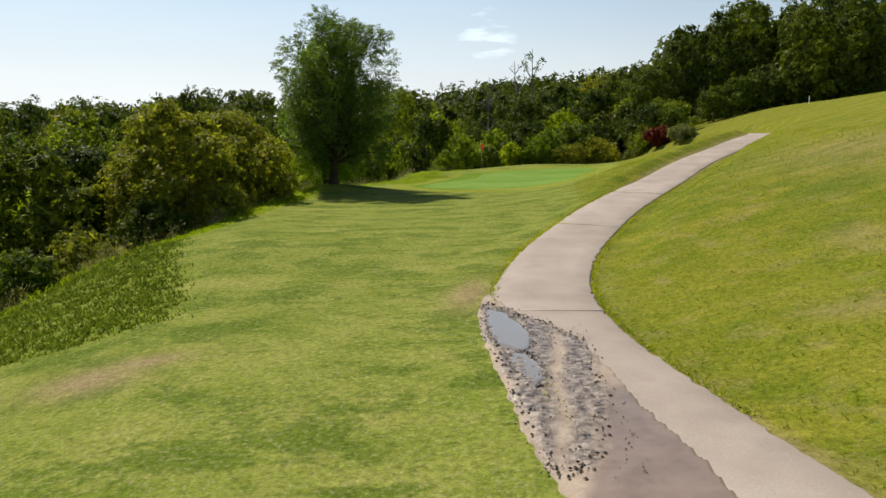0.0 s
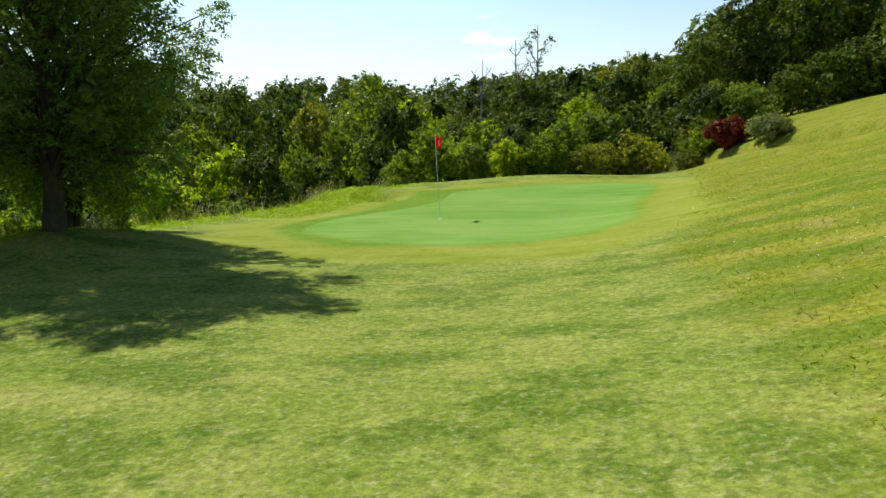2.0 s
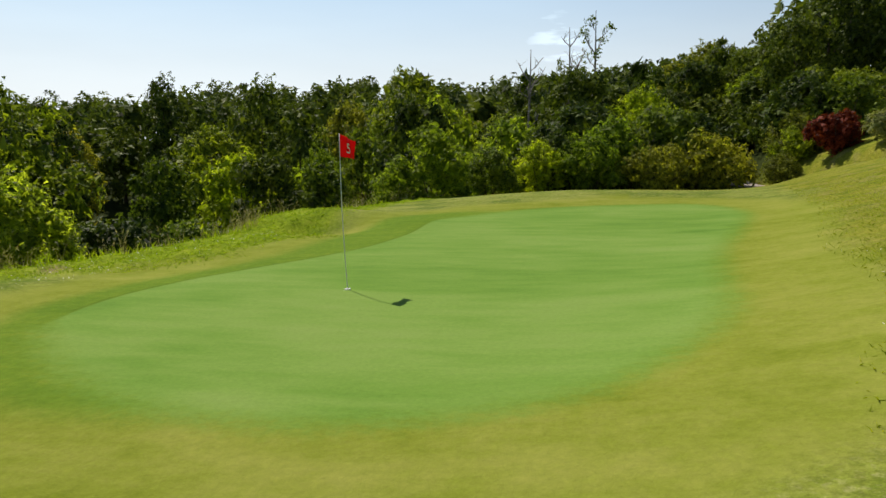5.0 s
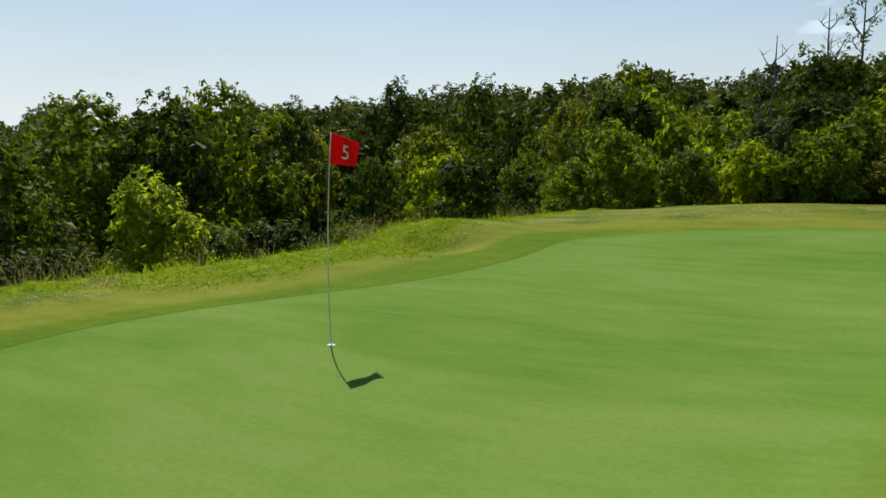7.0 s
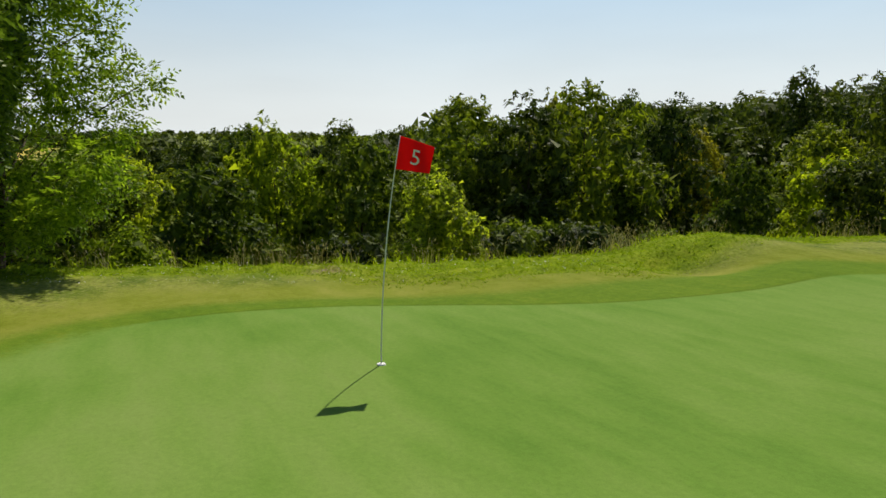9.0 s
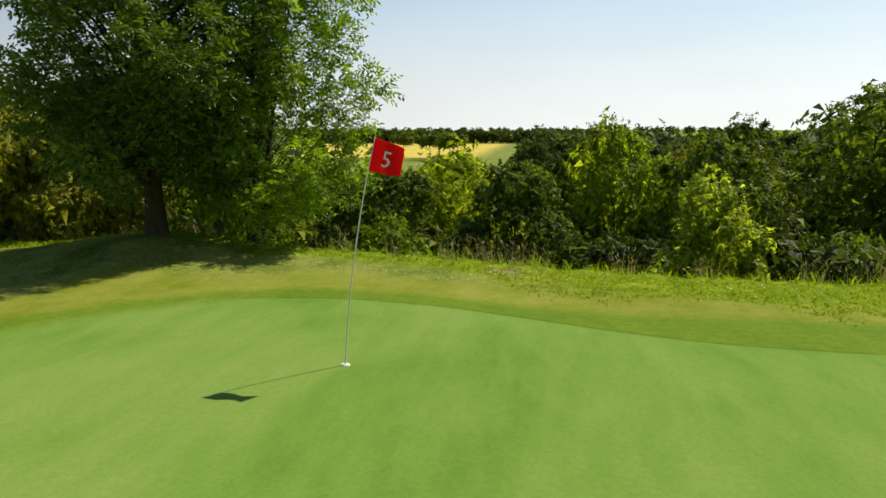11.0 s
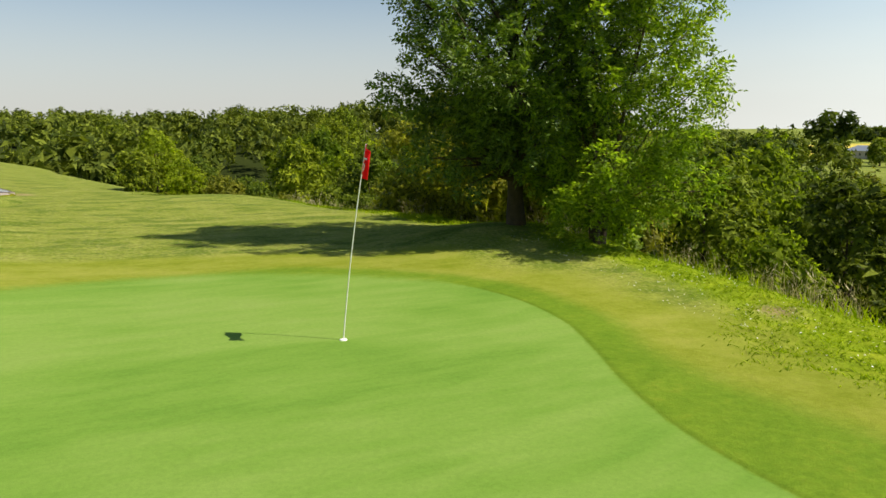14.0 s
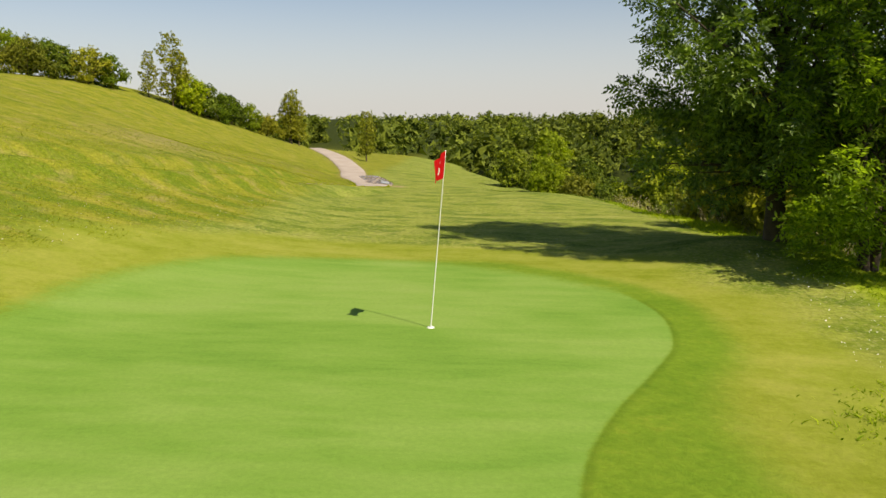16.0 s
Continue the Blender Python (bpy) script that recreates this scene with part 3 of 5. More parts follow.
def ash_leaves(name, rng, lumps, sprays, long=0.34, pairs=4):
    """Feathered ash leaves: each a bent stalk with pairs of narrow leaflets and one at the tip."""
    lumps = np.array(lumps, float)
    pick = rng.choice(len(lumps), sprays, p=lumps[:, 3] ** 2 / (lumps[:, 3] ** 2).sum())
    c = lumps[pick]
    way = unit_rows(rng.normal(size=(sprays, 3)))
    base = c[:, :3] + way * c[:, [3, 3, 4]] * rng.uniform(0.25, 1.0, (sprays, 1)) ** 0.6
    reach = c[:, :3] * np.array([1, 1, 0.0])
    stalk = unit_rows(0.8 * way + 0.9 * unit_rows(reach) + np.array([0, 0, 0.55]) + 0.35 * rng.normal(size=(sprays, 3)))
    up = unit_rows(np.array([0, 0, 1.0]) + 0.45 * rng.normal(size=(sprays, 3)) + 0.5 * way)
    side = unit_rows(np.cross(stalk, up))
    up = np.cross(side, stalk)
    size = long * rng.uniform(0.65, 1.25, (sprays, 1))
    v = []
    for k in range(pairs):
        u = (k + 0.7) / pairs
        for hand in (-1, 1):
            p = base + stalk * size * u - np.array([0, 0, 0.30]) * size * u * u
            along = unit_rows(side * hand + stalk * 0.55 - up * rng.uniform(0.0, 0.7, (sprays, 1)) + 0.18 * rng.normal(size=(sprays, 3)))
            across = unit_rows(np.cross(along, up + 0.35 * rng.normal(size=(sprays, 3))))
            s = size * rng.uniform(0.30, 0.42, (sprays, 1))
            v.append(np.stack([p, p + along * s * 0.45 + across * s * 0.20, p + along * s, p + along * s * 0.45 - across * s * 0.20], 1))
    v = np.concatenate(v).reshape(-1, 3)
    return tri_mesh(name, v, np.arange(len(v)).reshape(-1, 4))


def boughs(rng, n, width, low, high, size, full=0.5, uneven=0.22):
    """Rounded boughs over an egg-shaped crown, with a few in its middle; full: how high the widest part lies."""
    out = []
    a0, b0 = rng.uniform(0, 6.28, 2)
    for k in range(n):
        u = (k + rng.uniform(0.2, 0.8)) / n
        h = u ** 0.9
        wide = math.sqrt(max(0.02, 1 - ((h - full) / (1.05 - full if h > full else 0.95 * full + 0.35)) ** 2))
        a = k * 2.39996 + rng.uniform(-0.5, 0.5)
        s = size * rng.uniform(0.7, 1.25) * (0.75 + 0.35 * wide)
        r = max(0.0, width * wide * (1 + uneven * math.sin(2 * a + a0) + 0.6 * uneven * math.sin(3 * a + b0)) - 0.75 * s) * rng.uniform(0.85, 1.08)
        z = low + s * 0.6 + (high - low - 1.5 * s) * h + rng.normal() * 0.15 * size
        out.append((r * math.cos(a), r * math.sin(a), max(z, low + 0.5 * s), s, s * rng.uniform(0.72, 0.95)))
    for h in (0.35, 0.62, 0.8):
        out.append((rng.normal() * 0.1 * width, rng.normal() * 0.1 * width, low + (high - low) * h, width * 0.55 * (1.15 - 0.5 * h), (high - low) * 0.2))
    return out


def trunk_mesh(name, rng, lumps, foot, girth, stems=1, limbs=14, splay=0.35, low=1.0):
    """A trunk (or several stems) with limbs that reach into the lumps of the crown."""
    verts, faces = [], []
    top = max(c[2] for c in lumps)
    order = sorted(lumps, key=lambda c: c[2])
    for k in range(stems):
        a = 2 * math.pi * k / stems + 0.6
        off = splay if stems > 1 else 0.06
        line = []
        for u in np.linspace(0, 1, 9):
            w = (0.1 + off * u) if stems > 1 else off * u
            line.append((foot[0] + math.cos(a) * w * (1 + 2.2 * u * (stems > 1)) + 0.05 * math.sin(5 * u + k), foot[1] + math.sin(a) * w * (1 + 2.2 * u * (stems > 1)) + 0.05 * math.cos(4 * u), foot[2] - 0.25 + (0.9 * top - foot[2] + 0.25) * u))
        g = girth / math.sqrt(stems)
        tube(verts, faces, line, [g * (1.35 if u == 0 else 1.06 if u < 0.15 else 1) * (1 - 0.88 * u) for u in np.linspace(0, 1, 9)], 10)
        for c in [order[int(i)] for i in np.linspace(0, len(order) - 1, limbs)][k::stems]:
            z0 = max(low, c[2] - 0.55 * math.hypot(c[0], c[1]) - 0.6)
            u = min(0.9, max(0.08, (z0 - foot[2]) / (0.9 * top - foot[2])))
            p = Vector(line[int(u * 8)]).lerp(Vector(line[min(8, int(u * 8) + 1)]), u * 8 - int(u * 8))
            q = Vector(c[:3])
            midway = p.lerp(q, 0.5) + Vector((rng.uniform(-0.1, 0.1), rng.uniform(-0.1, 0.1), 0.12 * (q - p).length))
            tube(verts, faces, [p, p.lerp(midway, 0.5), midway, q], [g * 0.36 * (1 - 0.7 * u), g * 0.26 * (1 - 0.7 * u), g * 0.17 * (1 - 0.7 * u), 0.010], 6)
    return mesh_of(name, verts, faces)


def tree(name, at, turn, lumps, seed, count, leaf, mat, girth, stems=1, limbs=14, core=0.0, label="", category="tree", group="", wood=None, splay=0.35, low=1.0, feathered=False, ragged=0.14):
    rng = np.random.default_rng(seed)
    root = new(name)
    root.matrix_world = pose(*at, 0, 0, turn)
    part("trunk", trunk_mesh("trunk", rng, lumps, (0, 0, 0), girth, stems, limbs, splay, low), wood or bark, root)
    crown = ash_leaves("crown", rng, lumps, count, leaf) if feathered else leaves_mesh("crown", rng, lumps, count, leaf, core, ragged=ragged)
    part("crown", crown, mat, root)
    return tagged(root, label, category, group)


# ---- track of pale concrete ----
concrete, n, l, b = material("concrete", 0.8, 0.3)
where = n.new("ShaderNodeNewGeometry").outputs["Position"]
c1 = noise_node(n, l, 1.1, 5, 0.6, where)
c2 = noise_node(n, l, 45, 5, 0.75, where)
c3 = noise_node(n, l, 0.35, 2, 0.5, where)
colour = ramp(n, l, mix(n, l, 0.4, c1, c3), [(0.3, (0.30, 0.25, 0.205)), (0.5, (0.39, 0.33, 0.275)), (0.72, (0.48, 0.415, 0.35))])
colour = mix(n, l, 0.6, colour, ramp(n, l, c2, [(0.3, grey(0.72)), (0.7, grey(1.15))]), "MULTIPLY")
l.new(colour, b.inputs["Base Color"])
u = n.new("ShaderNodeBump")
u.inputs["Strength"].default_value, u.inputs["Distance"].default_value = 0.5, 0.006
l.new(c2, u.inputs["Height"])
l.new(u.outputs["Normal"], b.inputs["Normal"])


def slab_mesh(i0, i1, seed):
    """One bay of the track between two stations, with ragged broken edges and a rounded rim."""
    rng = np.random.default_rng(seed)
    st = np.linspace(i0, i1, max(8, int((i1 - i0) * 5)))
    idx = np.arange(len(TRACK))
    cx, cy, cz = np.interp(st, idx, TRACK[:, 0]), np.interp(st, idx, TRACK[:, 1]), np.interp(st, idx, TRACK_Z)
    tx, ty = np.gradient(cx), np.gradient(cy)
    t = np.hypot(tx, ty)
    nx, ny = -ty / t, tx / t
    rows = []
    wl = HALF + 0.05 * np.array([noise.noise((s * 2.1, 0.0, 3.0)) + 0.6 * noise.noise((s * 6.3, 0.0, 9.0)) for s in st])
    wr = HALF + 0.05 * np.array([noise.noise((s * 2.1, 5.0, 3.0)) + 0.6 * noise.noise((s * 6.3, 5.0, 9.0)) for s in st])
    flare = 0.10 * np.exp(-((cy + 28.0) / 1.6) ** 2)
    for side, w, dz in ((1, wl + flare, -0.10), (1, wl + flare, 0.012), (1, wl + flare - 0.03, 0.028), (1, wl * 0.5, 0.034), (0, wl * 0, 0.036), (-1, wr * 0.5, 0.034), (-1, wr - 0.03, 0.028), (-1, wr, 0.012), (-1, wr, -0.10)):
        rows.append(np.stack([cx + side * w * nx, cy + side * w * ny, cz + dz], -1))
    v = np.stack(rows, 1)
    for end, station in ((0, i0), (-1, i1)):
        for j in range(v.shape[1]):
            shift = 0.09 * noise.noise((j * 1.7, round(station) * 3.1, 0.5))
            v[end, j, 0] += shift * tx[end] / t[end]
            v[end, j, 1] += shift * ty[end] / t[end]
    k, m = v.shape[:2]
    i = np.arange(k * m).reshape(k, m)
    f = np.stack([i[:-1, :-1], i[:-1, 1:], i[1:, 1:], i[1:, :-1]], -1).reshape(-1, 4).tolist()
    f += [tuple(i[0]), tuple(i[-1][::-1])]
    return mesh_of("slab", v.reshape(-1, 3), f)


def track():
    root = new("path")
    tagged(root, "pale concrete cart path with cracked joints and ragged edges", "path", kind="structure")
    joints = [0, 8, 15, 33.4, 50.3, 58, 72, 82, 92, len(TRACK) - 1]
    for k in range(len(joints) - 1):
        part("slab", slab_mesh(joints[k] + 0.005, joints[k + 1] - 0.005, k), concrete, root)


track()

# ---- trees and shrubs close by ----


def shifted(lumps, dx, dy):
    return [(x + dx * min(1, z / 3), y + dy * min(1, z / 3), z, r, s) for x, y, z, r, s in lumps]


def plumes(rng, n, width, low, high, size, full=0.4):
    """Boughs that climb outwards from the trunk, each a plume of leafy lumps with air between them."""
    out = []
    for k in range(n):
        h = ((k + rng.uniform(0.1, 0.9)) / n) ** 0.85
        wide = math.sqrt(max(0.03, 1 - ((h - full) / (1.02 - full if h > full else full + 0.45)) ** 2))
        a = k * 2.39996 + rng.uniform(-0.4, 0.4)
        r = width * wide * rng.uniform(0.78, 1.08)
        tip = Vector((r * math.cos(a), r * math.sin(a), low + (high - low) * h))
        foot = Vector((0, 0, max(0.6 * low, tip.z - 1.05 * r - 0.7)))
        for u in (0.38, 0.55, 0.7, 0.84, 0.97):
            p = foot.lerp(tip, u) + Vector((rng.normal(), rng.normal(), rng.normal())) * 0.13 - Vector((0, 0, 0.35 * r * u * (1 - u)))
            q = size * (1.12 - 0.42 * u) * rng.uniform(0.75, 1.2)
            out.append((p.x, p.y, p.z, q, q * 1.05))
    return out


rng = np.random.default_rng(11)
ash = shifted(plumes(rng, 44, 2.75, 1.7, 8.0, 0.40), 0.15, 0.2)
ash += [(1.7, -0.5, 2.5, 0.35, 0.3), (2.1, -0.6, 2.7, 0.35, 0.3), (2.45, -0.75, 2.8, 0.34, 0.28), (2.75, -0.6, 2.95, 0.28, 0.24), (1.9, -0.1, 6.2, 0.42, 0.4), (2.3, -0.2, 6.5, 0.4, 0.4), (2.1, 0.1, 6.9, 0.4, 0.4), (2.6, -0.2, 6.8, 0.3, 0.3)]
tree("ash_tree", (-6.8, -5.7, height(-6.8, -5.7)), 0, ash, 21, 11000, 0.32, leaf_ash, 0.19, 1, 110, 0.0, "tall leafy ash tree with a single dark trunk on a mound", low=1.2, feathered=True)
rng = np.random.default_rng(12)
ash2 = shifted(plumes(rng, 36, 2.15, 0.8, 7.5, 0.38), -0.15, 0.45)
tree("young_ash_tree", (-7.7, -4.0, height(-7.7, -4.0)), 0, ash2, 22, 7600, 0.30, leaf_young, 0.13, 4, 90, 0.0, "bushy ash tree with several slim stems on the bank", low=0.8, feathered=True)


def shrub(name, x, y, width, tall, mat, seed, count, leaf, label, n=16, size=0.5, sink=0.2, group="", core=0.75, full=0.4, ragged=0.14, stems=4):
    r = np.random.default_rng(seed)
    lobes = boughs(r, n, width, 0.1, tall, size, full)
    return tree(name, (x, y, height(x, y) - sink), seed * 37 % 360, lobes, seed, count, leaf, mat, 0.08, stems, 12, core, label, "shrub", group, low=0.2, ragged=ragged)


shrub("hazel_bush", -10.5, -9.0, 2.9, 5.6, leaf_hazel, 31, 26000, 0.085, "big rounded olive-green hazel bush below the bank", 26, 0.85)
shrub("hazel_bush", -10.8, -13.2, 3.2, 5.9, leaf_hazel, 32, 26000, 0.085, "big rounded olive-green hazel bush below the bank", 26, 0.9)
shrub("small_shrub", -9.3, -5.6, 0.9, 2.2, leaf_young, 33, 4200, 0.07, "yellow-green shrub between two ash trees", 12, 0.36)
shrub("young_tree", -11.45, 6.0, 1.4, 4.8, leaf_sapling, 34, 11000, 0.085, "bright green young tree standing below the bank", 22, 0.46, core=0.45, full=0.42, ragged=0.24, stems=1)
shrub("red_shrub", 13.2, 26.5, 1.1, 1.9, leaf_red, 35, 4500, 0.09, "dark red-leaved shrub on the grass slope", 14, 0.42)
shrub("pale_shrub", 14.6, 23.4, 1.4, 1.4, leaf_pale, 36, 5200, 0.08, "low pale-leaved flowering shrub on the slope", 16, 0.42)

# ---- shrubs, small trees and woodland from a few grown kinds ----


def kind_of(name, seed, mat, width, tall, n, size, leaf, count, label, category, group, core=0.74, girth=0.22, low_part=0.03, stems=1, full=0.45, ragged=0.14):
    r = np.random.default_rng(seed)
    return tree(name, (0, 0, -500), 0, boughs(r, n, width, tall * low_part, tall, size, full), seed, count, leaf, mat, girth, stems, 10, core, label, category, group, low=tall * 0.12, ragged=ragged)


WOOD = [kind_of("woodland_tree", 61, leaf_dark, 3.6, 12, 22, 1.45, 0.20, 5200, "dark green broadleaf tree in a dense wood", "tree", "woodland trees"),
        kind_of("woodland_tree", 62, leaf_mid, 3.9, 12.5, 22, 1.55, 0.20, 5200, "full mid-green broadleaf tree in a dense wood", "tree", "woodland trees", full=0.5),
        kind_of("woodland_tree", 63, leaf_dark, 2.9, 13.5, 24, 1.25, 0.20, 5200, "tall dark green broadleaf tree in a dense wood", "tree", "woodland trees"),
        kind_of("woodland_tree", 64, leaf_olive, 3.3, 10.5, 22, 1.3, 0.20, 5200, "olive-green broadleaf tree in a dense wood", "tree", "woodland trees", ragged=0.2),
        kind_of("woodland_tree", 65, leaf_bright, 2.8, 9, 20, 1.15, 0.20, 5200, "light green broadleaf tree in a dense wood", "tree", "woodland trees", ragged=0.18)]
NEAR = [kind_of("scrub_tree", 66, leaf_mid, 2.6, 8, 24, 0.95, 0.125, 7500, "leafy green scrub tree on the valley slope", "tree", "scrub trees", 0.74, 0.14),
        kind_of("scrub_tree", 67, leaf_dark, 2.4, 8.5, 24, 0.9, 0.125, 7500, "dark green scrub tree on the valley slope", "tree", "scrub trees", 0.74, 0.14),
        kind_of("scrub_tree", 68, leaf_bright, 2.4, 7.5, 22, 0.85, 0.125, 7500, "light green scrub tree on the valley slope", "tree", "scrub trees", 0.7, 0.14, 0.03, 3, ragged=0.2)]
BUSH = [kind_of("bank_shrub", 71, leaf_mid, 1.5, 3.0, 15, 0.55, 0.092, 3900, "leafy green shrub at the rim of the bank", "shrub", "shrubs along the rim", 0.7, 0.07, 0.02, 4, 0.35, 0.2),
        kind_of("bank_shrub", 72, leaf_olive, 1.7, 2.8, 16, 0.58, 0.092, 3900, "olive-green shrub at the rim of the bank", "shrub", "shrubs along the rim", 0.7, 0.07, 0.02, 4, 0.35, 0.2),
        kind_of("bank_shrub", 73, leaf_bright, 1.4, 3.0, 14, 0.5, 0.092, 3900, "light green shrub at the rim of the bank", "shrub", "shrubs along the rim", 0.6, 0.07, 0.02, 4, 0.4, 0.26),
        kind_of("bank_shrub", 74, leaf_dark, 1.6, 3.0, 15, 0.55, 0.092, 3900, "dark green shrub at the rim of the bank", "shrub", "shrubs along the rim", 0.7, 0.07, 0.02, 4, 0.35, 0.2)]
SLIM = kind_of("slim_tree", 81, leaf_hazel, 0.95, 5.0, 18, 0.42, 0.10, 3600, "slim airy young tree on the hill crest", "tree", "young trees on the hill", 0.0, 0.07, 0.1, ragged=0.25)
POPLAR = kind_of("poplar_tree", 82, leaf_dark, 1.4, 12, 20, 0.95, 0.17, 5000, "narrow dark poplar over the wood", "tree", "poplars", 0.7, 0.2, 0.05, ragged=0.2)


def plant(kind, x, y, scale, turn, tall=1.0, sink=0.25):
    t = copy_thing(kind, pose(x, y, height(x, y) - sink * scale, 0, 0, turn))
    t.scale = (scale, scale, scale * tall)
    return t


rng = np.random.default_rng(77)
# the rim behind the green: x, y, kind, scale
for x, y, k, s in ((-4.9, 17.4, 2, 0.72), (-3.2, 17.8, 2, 1.05), (2.7, 20.4, 2, 0.8), (-1.4, 19.6, 0, 0.7), (0.6, 20.6, 2, 0.75), (4.6, 22.6, 1, 0.7), (0.6, 22.5, 3, 1.1), (3.2, 23.5, 2, 1.15), (5.6, 25.5, 1, 0.85), (7.9, 26.6, 1, 1.15), (12.4, 29.5, 1, 0.85), (-1.0, 25.0, 2, 1.5),
                   (2.2, 27.0, 3, 1.6), (5.5, 29.0, 0, 1.6), (-5.5, 23.5, 3, 1.4), (-8.5, 21.0, 3, 1.1), (12.8, 32.0, 3, 1.5), (7.4, 31.5, 3, 1.6), (14.5, 29.5, 0, 1.1),
                   (12.4, 30.8, 1, 0.9), (13.6, 33.2, 3, 1.2), (12.9, 36.6, 3, 1.2), (14.6, 37.5, 0, 1.5), (15.4, 32.6, 0, 1.2), (7.9, 34.0, 3, 1.2), (7.8, 38.0, 3, 1.4), (12.6, 41.0, 3, 1.6), (8.4, 42.5, 3, 1.6), (10.4, 44.5, 3, 1.8), (20.5, 38.5, 3, 1.3), (23, 39, 0, 1.4), (25.5, 40, 3, 1.4), (28, 40.5, 3, 1.5), (30.5, 41, 0, 1.5), (33, 41.5, 3, 1.5), (36, 42.5, 3, 1.6), (26.5, 44, 3, 1.7), (31.5, 45, 3, 1.8), (-14.2, 8.6, 3, 1.5), (-15.4, 11.4, 0, 1.6), (-13.8, 4.6, 3, 1.4), (-16.2, 14.2, 3, 1.7), (-13.4, 12.6, 3, 1.4), (-12.6, 15.2, 0, 1.3), (-12.8, 1.0, 2, 0.8), (-12.2, 2.6, 0, 0.75), (-14.2, -0.6, 0, 1.0), (-10.6, -1.8, 2, 0.75), (-11.8, 3.6, 2, 0.55), 
                   (-8.8, 17.5, 0, 0.9), (-10.2, -16.5, 3, 0.9), (-10.6, -19.5, 1, 0.9), (-10.4, -22.5, 0, 0.8), (-10.4, -25.5, 0, 0.7), (-9.6, -29, 1, 0.8), (-9.5, -33, 0, 0.9), (-8.6, -37, 1, 0.9),
                   (-7.5, -42, 2, 1.0), (-5.5, -48, 0, 1.1)):
    plant(BUSH[k], x, y, s, rng.uniform(0, 360))
# hill crest in the south-east: x, y, kind, scale, tall
for x, y, k, s in ((22.6, -41.2, 2, 0.8), (23.6, -40.2, 1, 0.9), (24.8, -39.4, 0, 0.8), (26.0, -37.6, 1, 0.9), (28.5, -36, 1, 1.05), (28, -39.5, 2, 1.0), (27.2, -42, 2, 0.9), (29.5, -33.5, 2, 1.1), (30.5, -31, 1, 1.15), (18.5, -45.6, 2, 1.0), (17.9, -46.6, 0, 0.9), (17.3, -50.8, 3, 0.85), (16.2, -52.6, 2, 0.8), (15.2, -54.2, 1, 0.7), (17.2, -48.2, 2, 0.8)):
    plant(BUSH[k], x, y, s, rng.uniform(0, 360))
for x, y, s in ((20.9, -43.8, 0.68), (19.5, -44.6, 1.08), (19.1, -45.2, 0.8), (13.6, -57, 1.0), (14.0, -57.7, 0.9), (13.1, -57.4, 0.85), (6.9, -57.5, 0.95)):
    plant(SLIM, x, y, s, rng.uniform(0, 360))
plant(BUSH[3], 16.4, -65.6, 0.8, 40)
for x, y, k, s in ((6.4, 27.2, 1, 1.0), (7.6, 28.2, 2, 1.05), (11.2, 27.6, 1, 0.6), (11.9, 28.6, 2, 0.65), (4.2, 25.2, 1, 0.8), (1.8, 23.2, 2, 0.9)):
    plant(BUSH[k], x, y, s, rng.uniform(0, 360))
for x, y, s in ((-75, 2, 0.9), (-78, 5, 0.75), (-60, 4.5, 0.8), (-57, 1.5, 0.75), (-55, -0.5, 0.7)):
    plant(POPLAR, x, y, s, rng.uniform(0, 360))

for x, y, k, s in ((-4.4, 44.5, 4, 0.72), (-1.0, 42.0, 4, 0.62), (2.5, 41.0, 4, 0.66), (9.4, 47, 2, 0.55), (12.2, 48, 0, 0.6), (6.6, 44, 0, 0.5), (14.2, 41.5, 0, 0.5), (11.0, 52, 2, 0.7), (8.0, 52, 0, 0.6), (15.5, 45, 2, 0.55)):
    plant(WOOD[k], x, y, s, rng.uniform(0, 360))

spots = []
# how high the wood stands against the sky, by compass bearing: rise per metre of distance
BEARING = [-190, -165, -163, -156, -153, -148, -144, -139, -125, -117, -115, -95, -92, -84, -73, -62, -55, -50, -45, -36, -30, -26, -23, -16, -11.5, -6, 1, 5.4, 10.3, 12, 20, 35]
RISE = [0.030, 0.030, 0.040, 0.037, 0.05, 0.028, 0.035, 0.032, 0.024, -0.012, -0.046, -0.046, 0.004, 0.004, 0.008, 0.034, 0.040, 0.048, 0.054, 0.075, 0.077, 0.073, 0.081, 0.091, 0.080, 0.090, 0.105, 0.116, 0.128, 0.205, 0.26, 0.28]
ALL = WOOD + NEAR
TALL = [max(v.co.z for v in kind.children[1].data.vertices) for kind in ALL]


def skyline(x, y):
    """The height that the wood reaches at a place."""
    a = math.degrees(math.atan2(x - 4, y + 4))
    if a > 60:
        a -= 360
    d = math.hypot(x - 4, y + 4)
    rise = float(np.interp(a, BEARING, RISE))
    aw, dw = math.degrees(math.atan2(x - 5, y - 5)), math.hypot(x - 5, y - 5)
    if dw < 75 and -132 < aw < -74:
        return 2.3 + dw * float(np.interp(aw, [-132, -124, -119, -114, -108, -103, -100, -97, -93, -88, -74], [0.0, -0.03, -0.034, -0.07, -0.066, -0.046, -0.04, -0.052, -0.035, -0.012, 0.01]))
    if d < 72 and -128 < a < -66:
        rise = float(np.interp(a, [-128, -112, -100, -80, -74, -66], [-0.005, -0.032, -0.048, -0.046, -0.02, 0.018]))
    if a < -140 and d < 110:
        rise = min(rise, float(np.interp(d, [30, 110], [-0.035, 0.02])))
    return 2.2 + rise * d


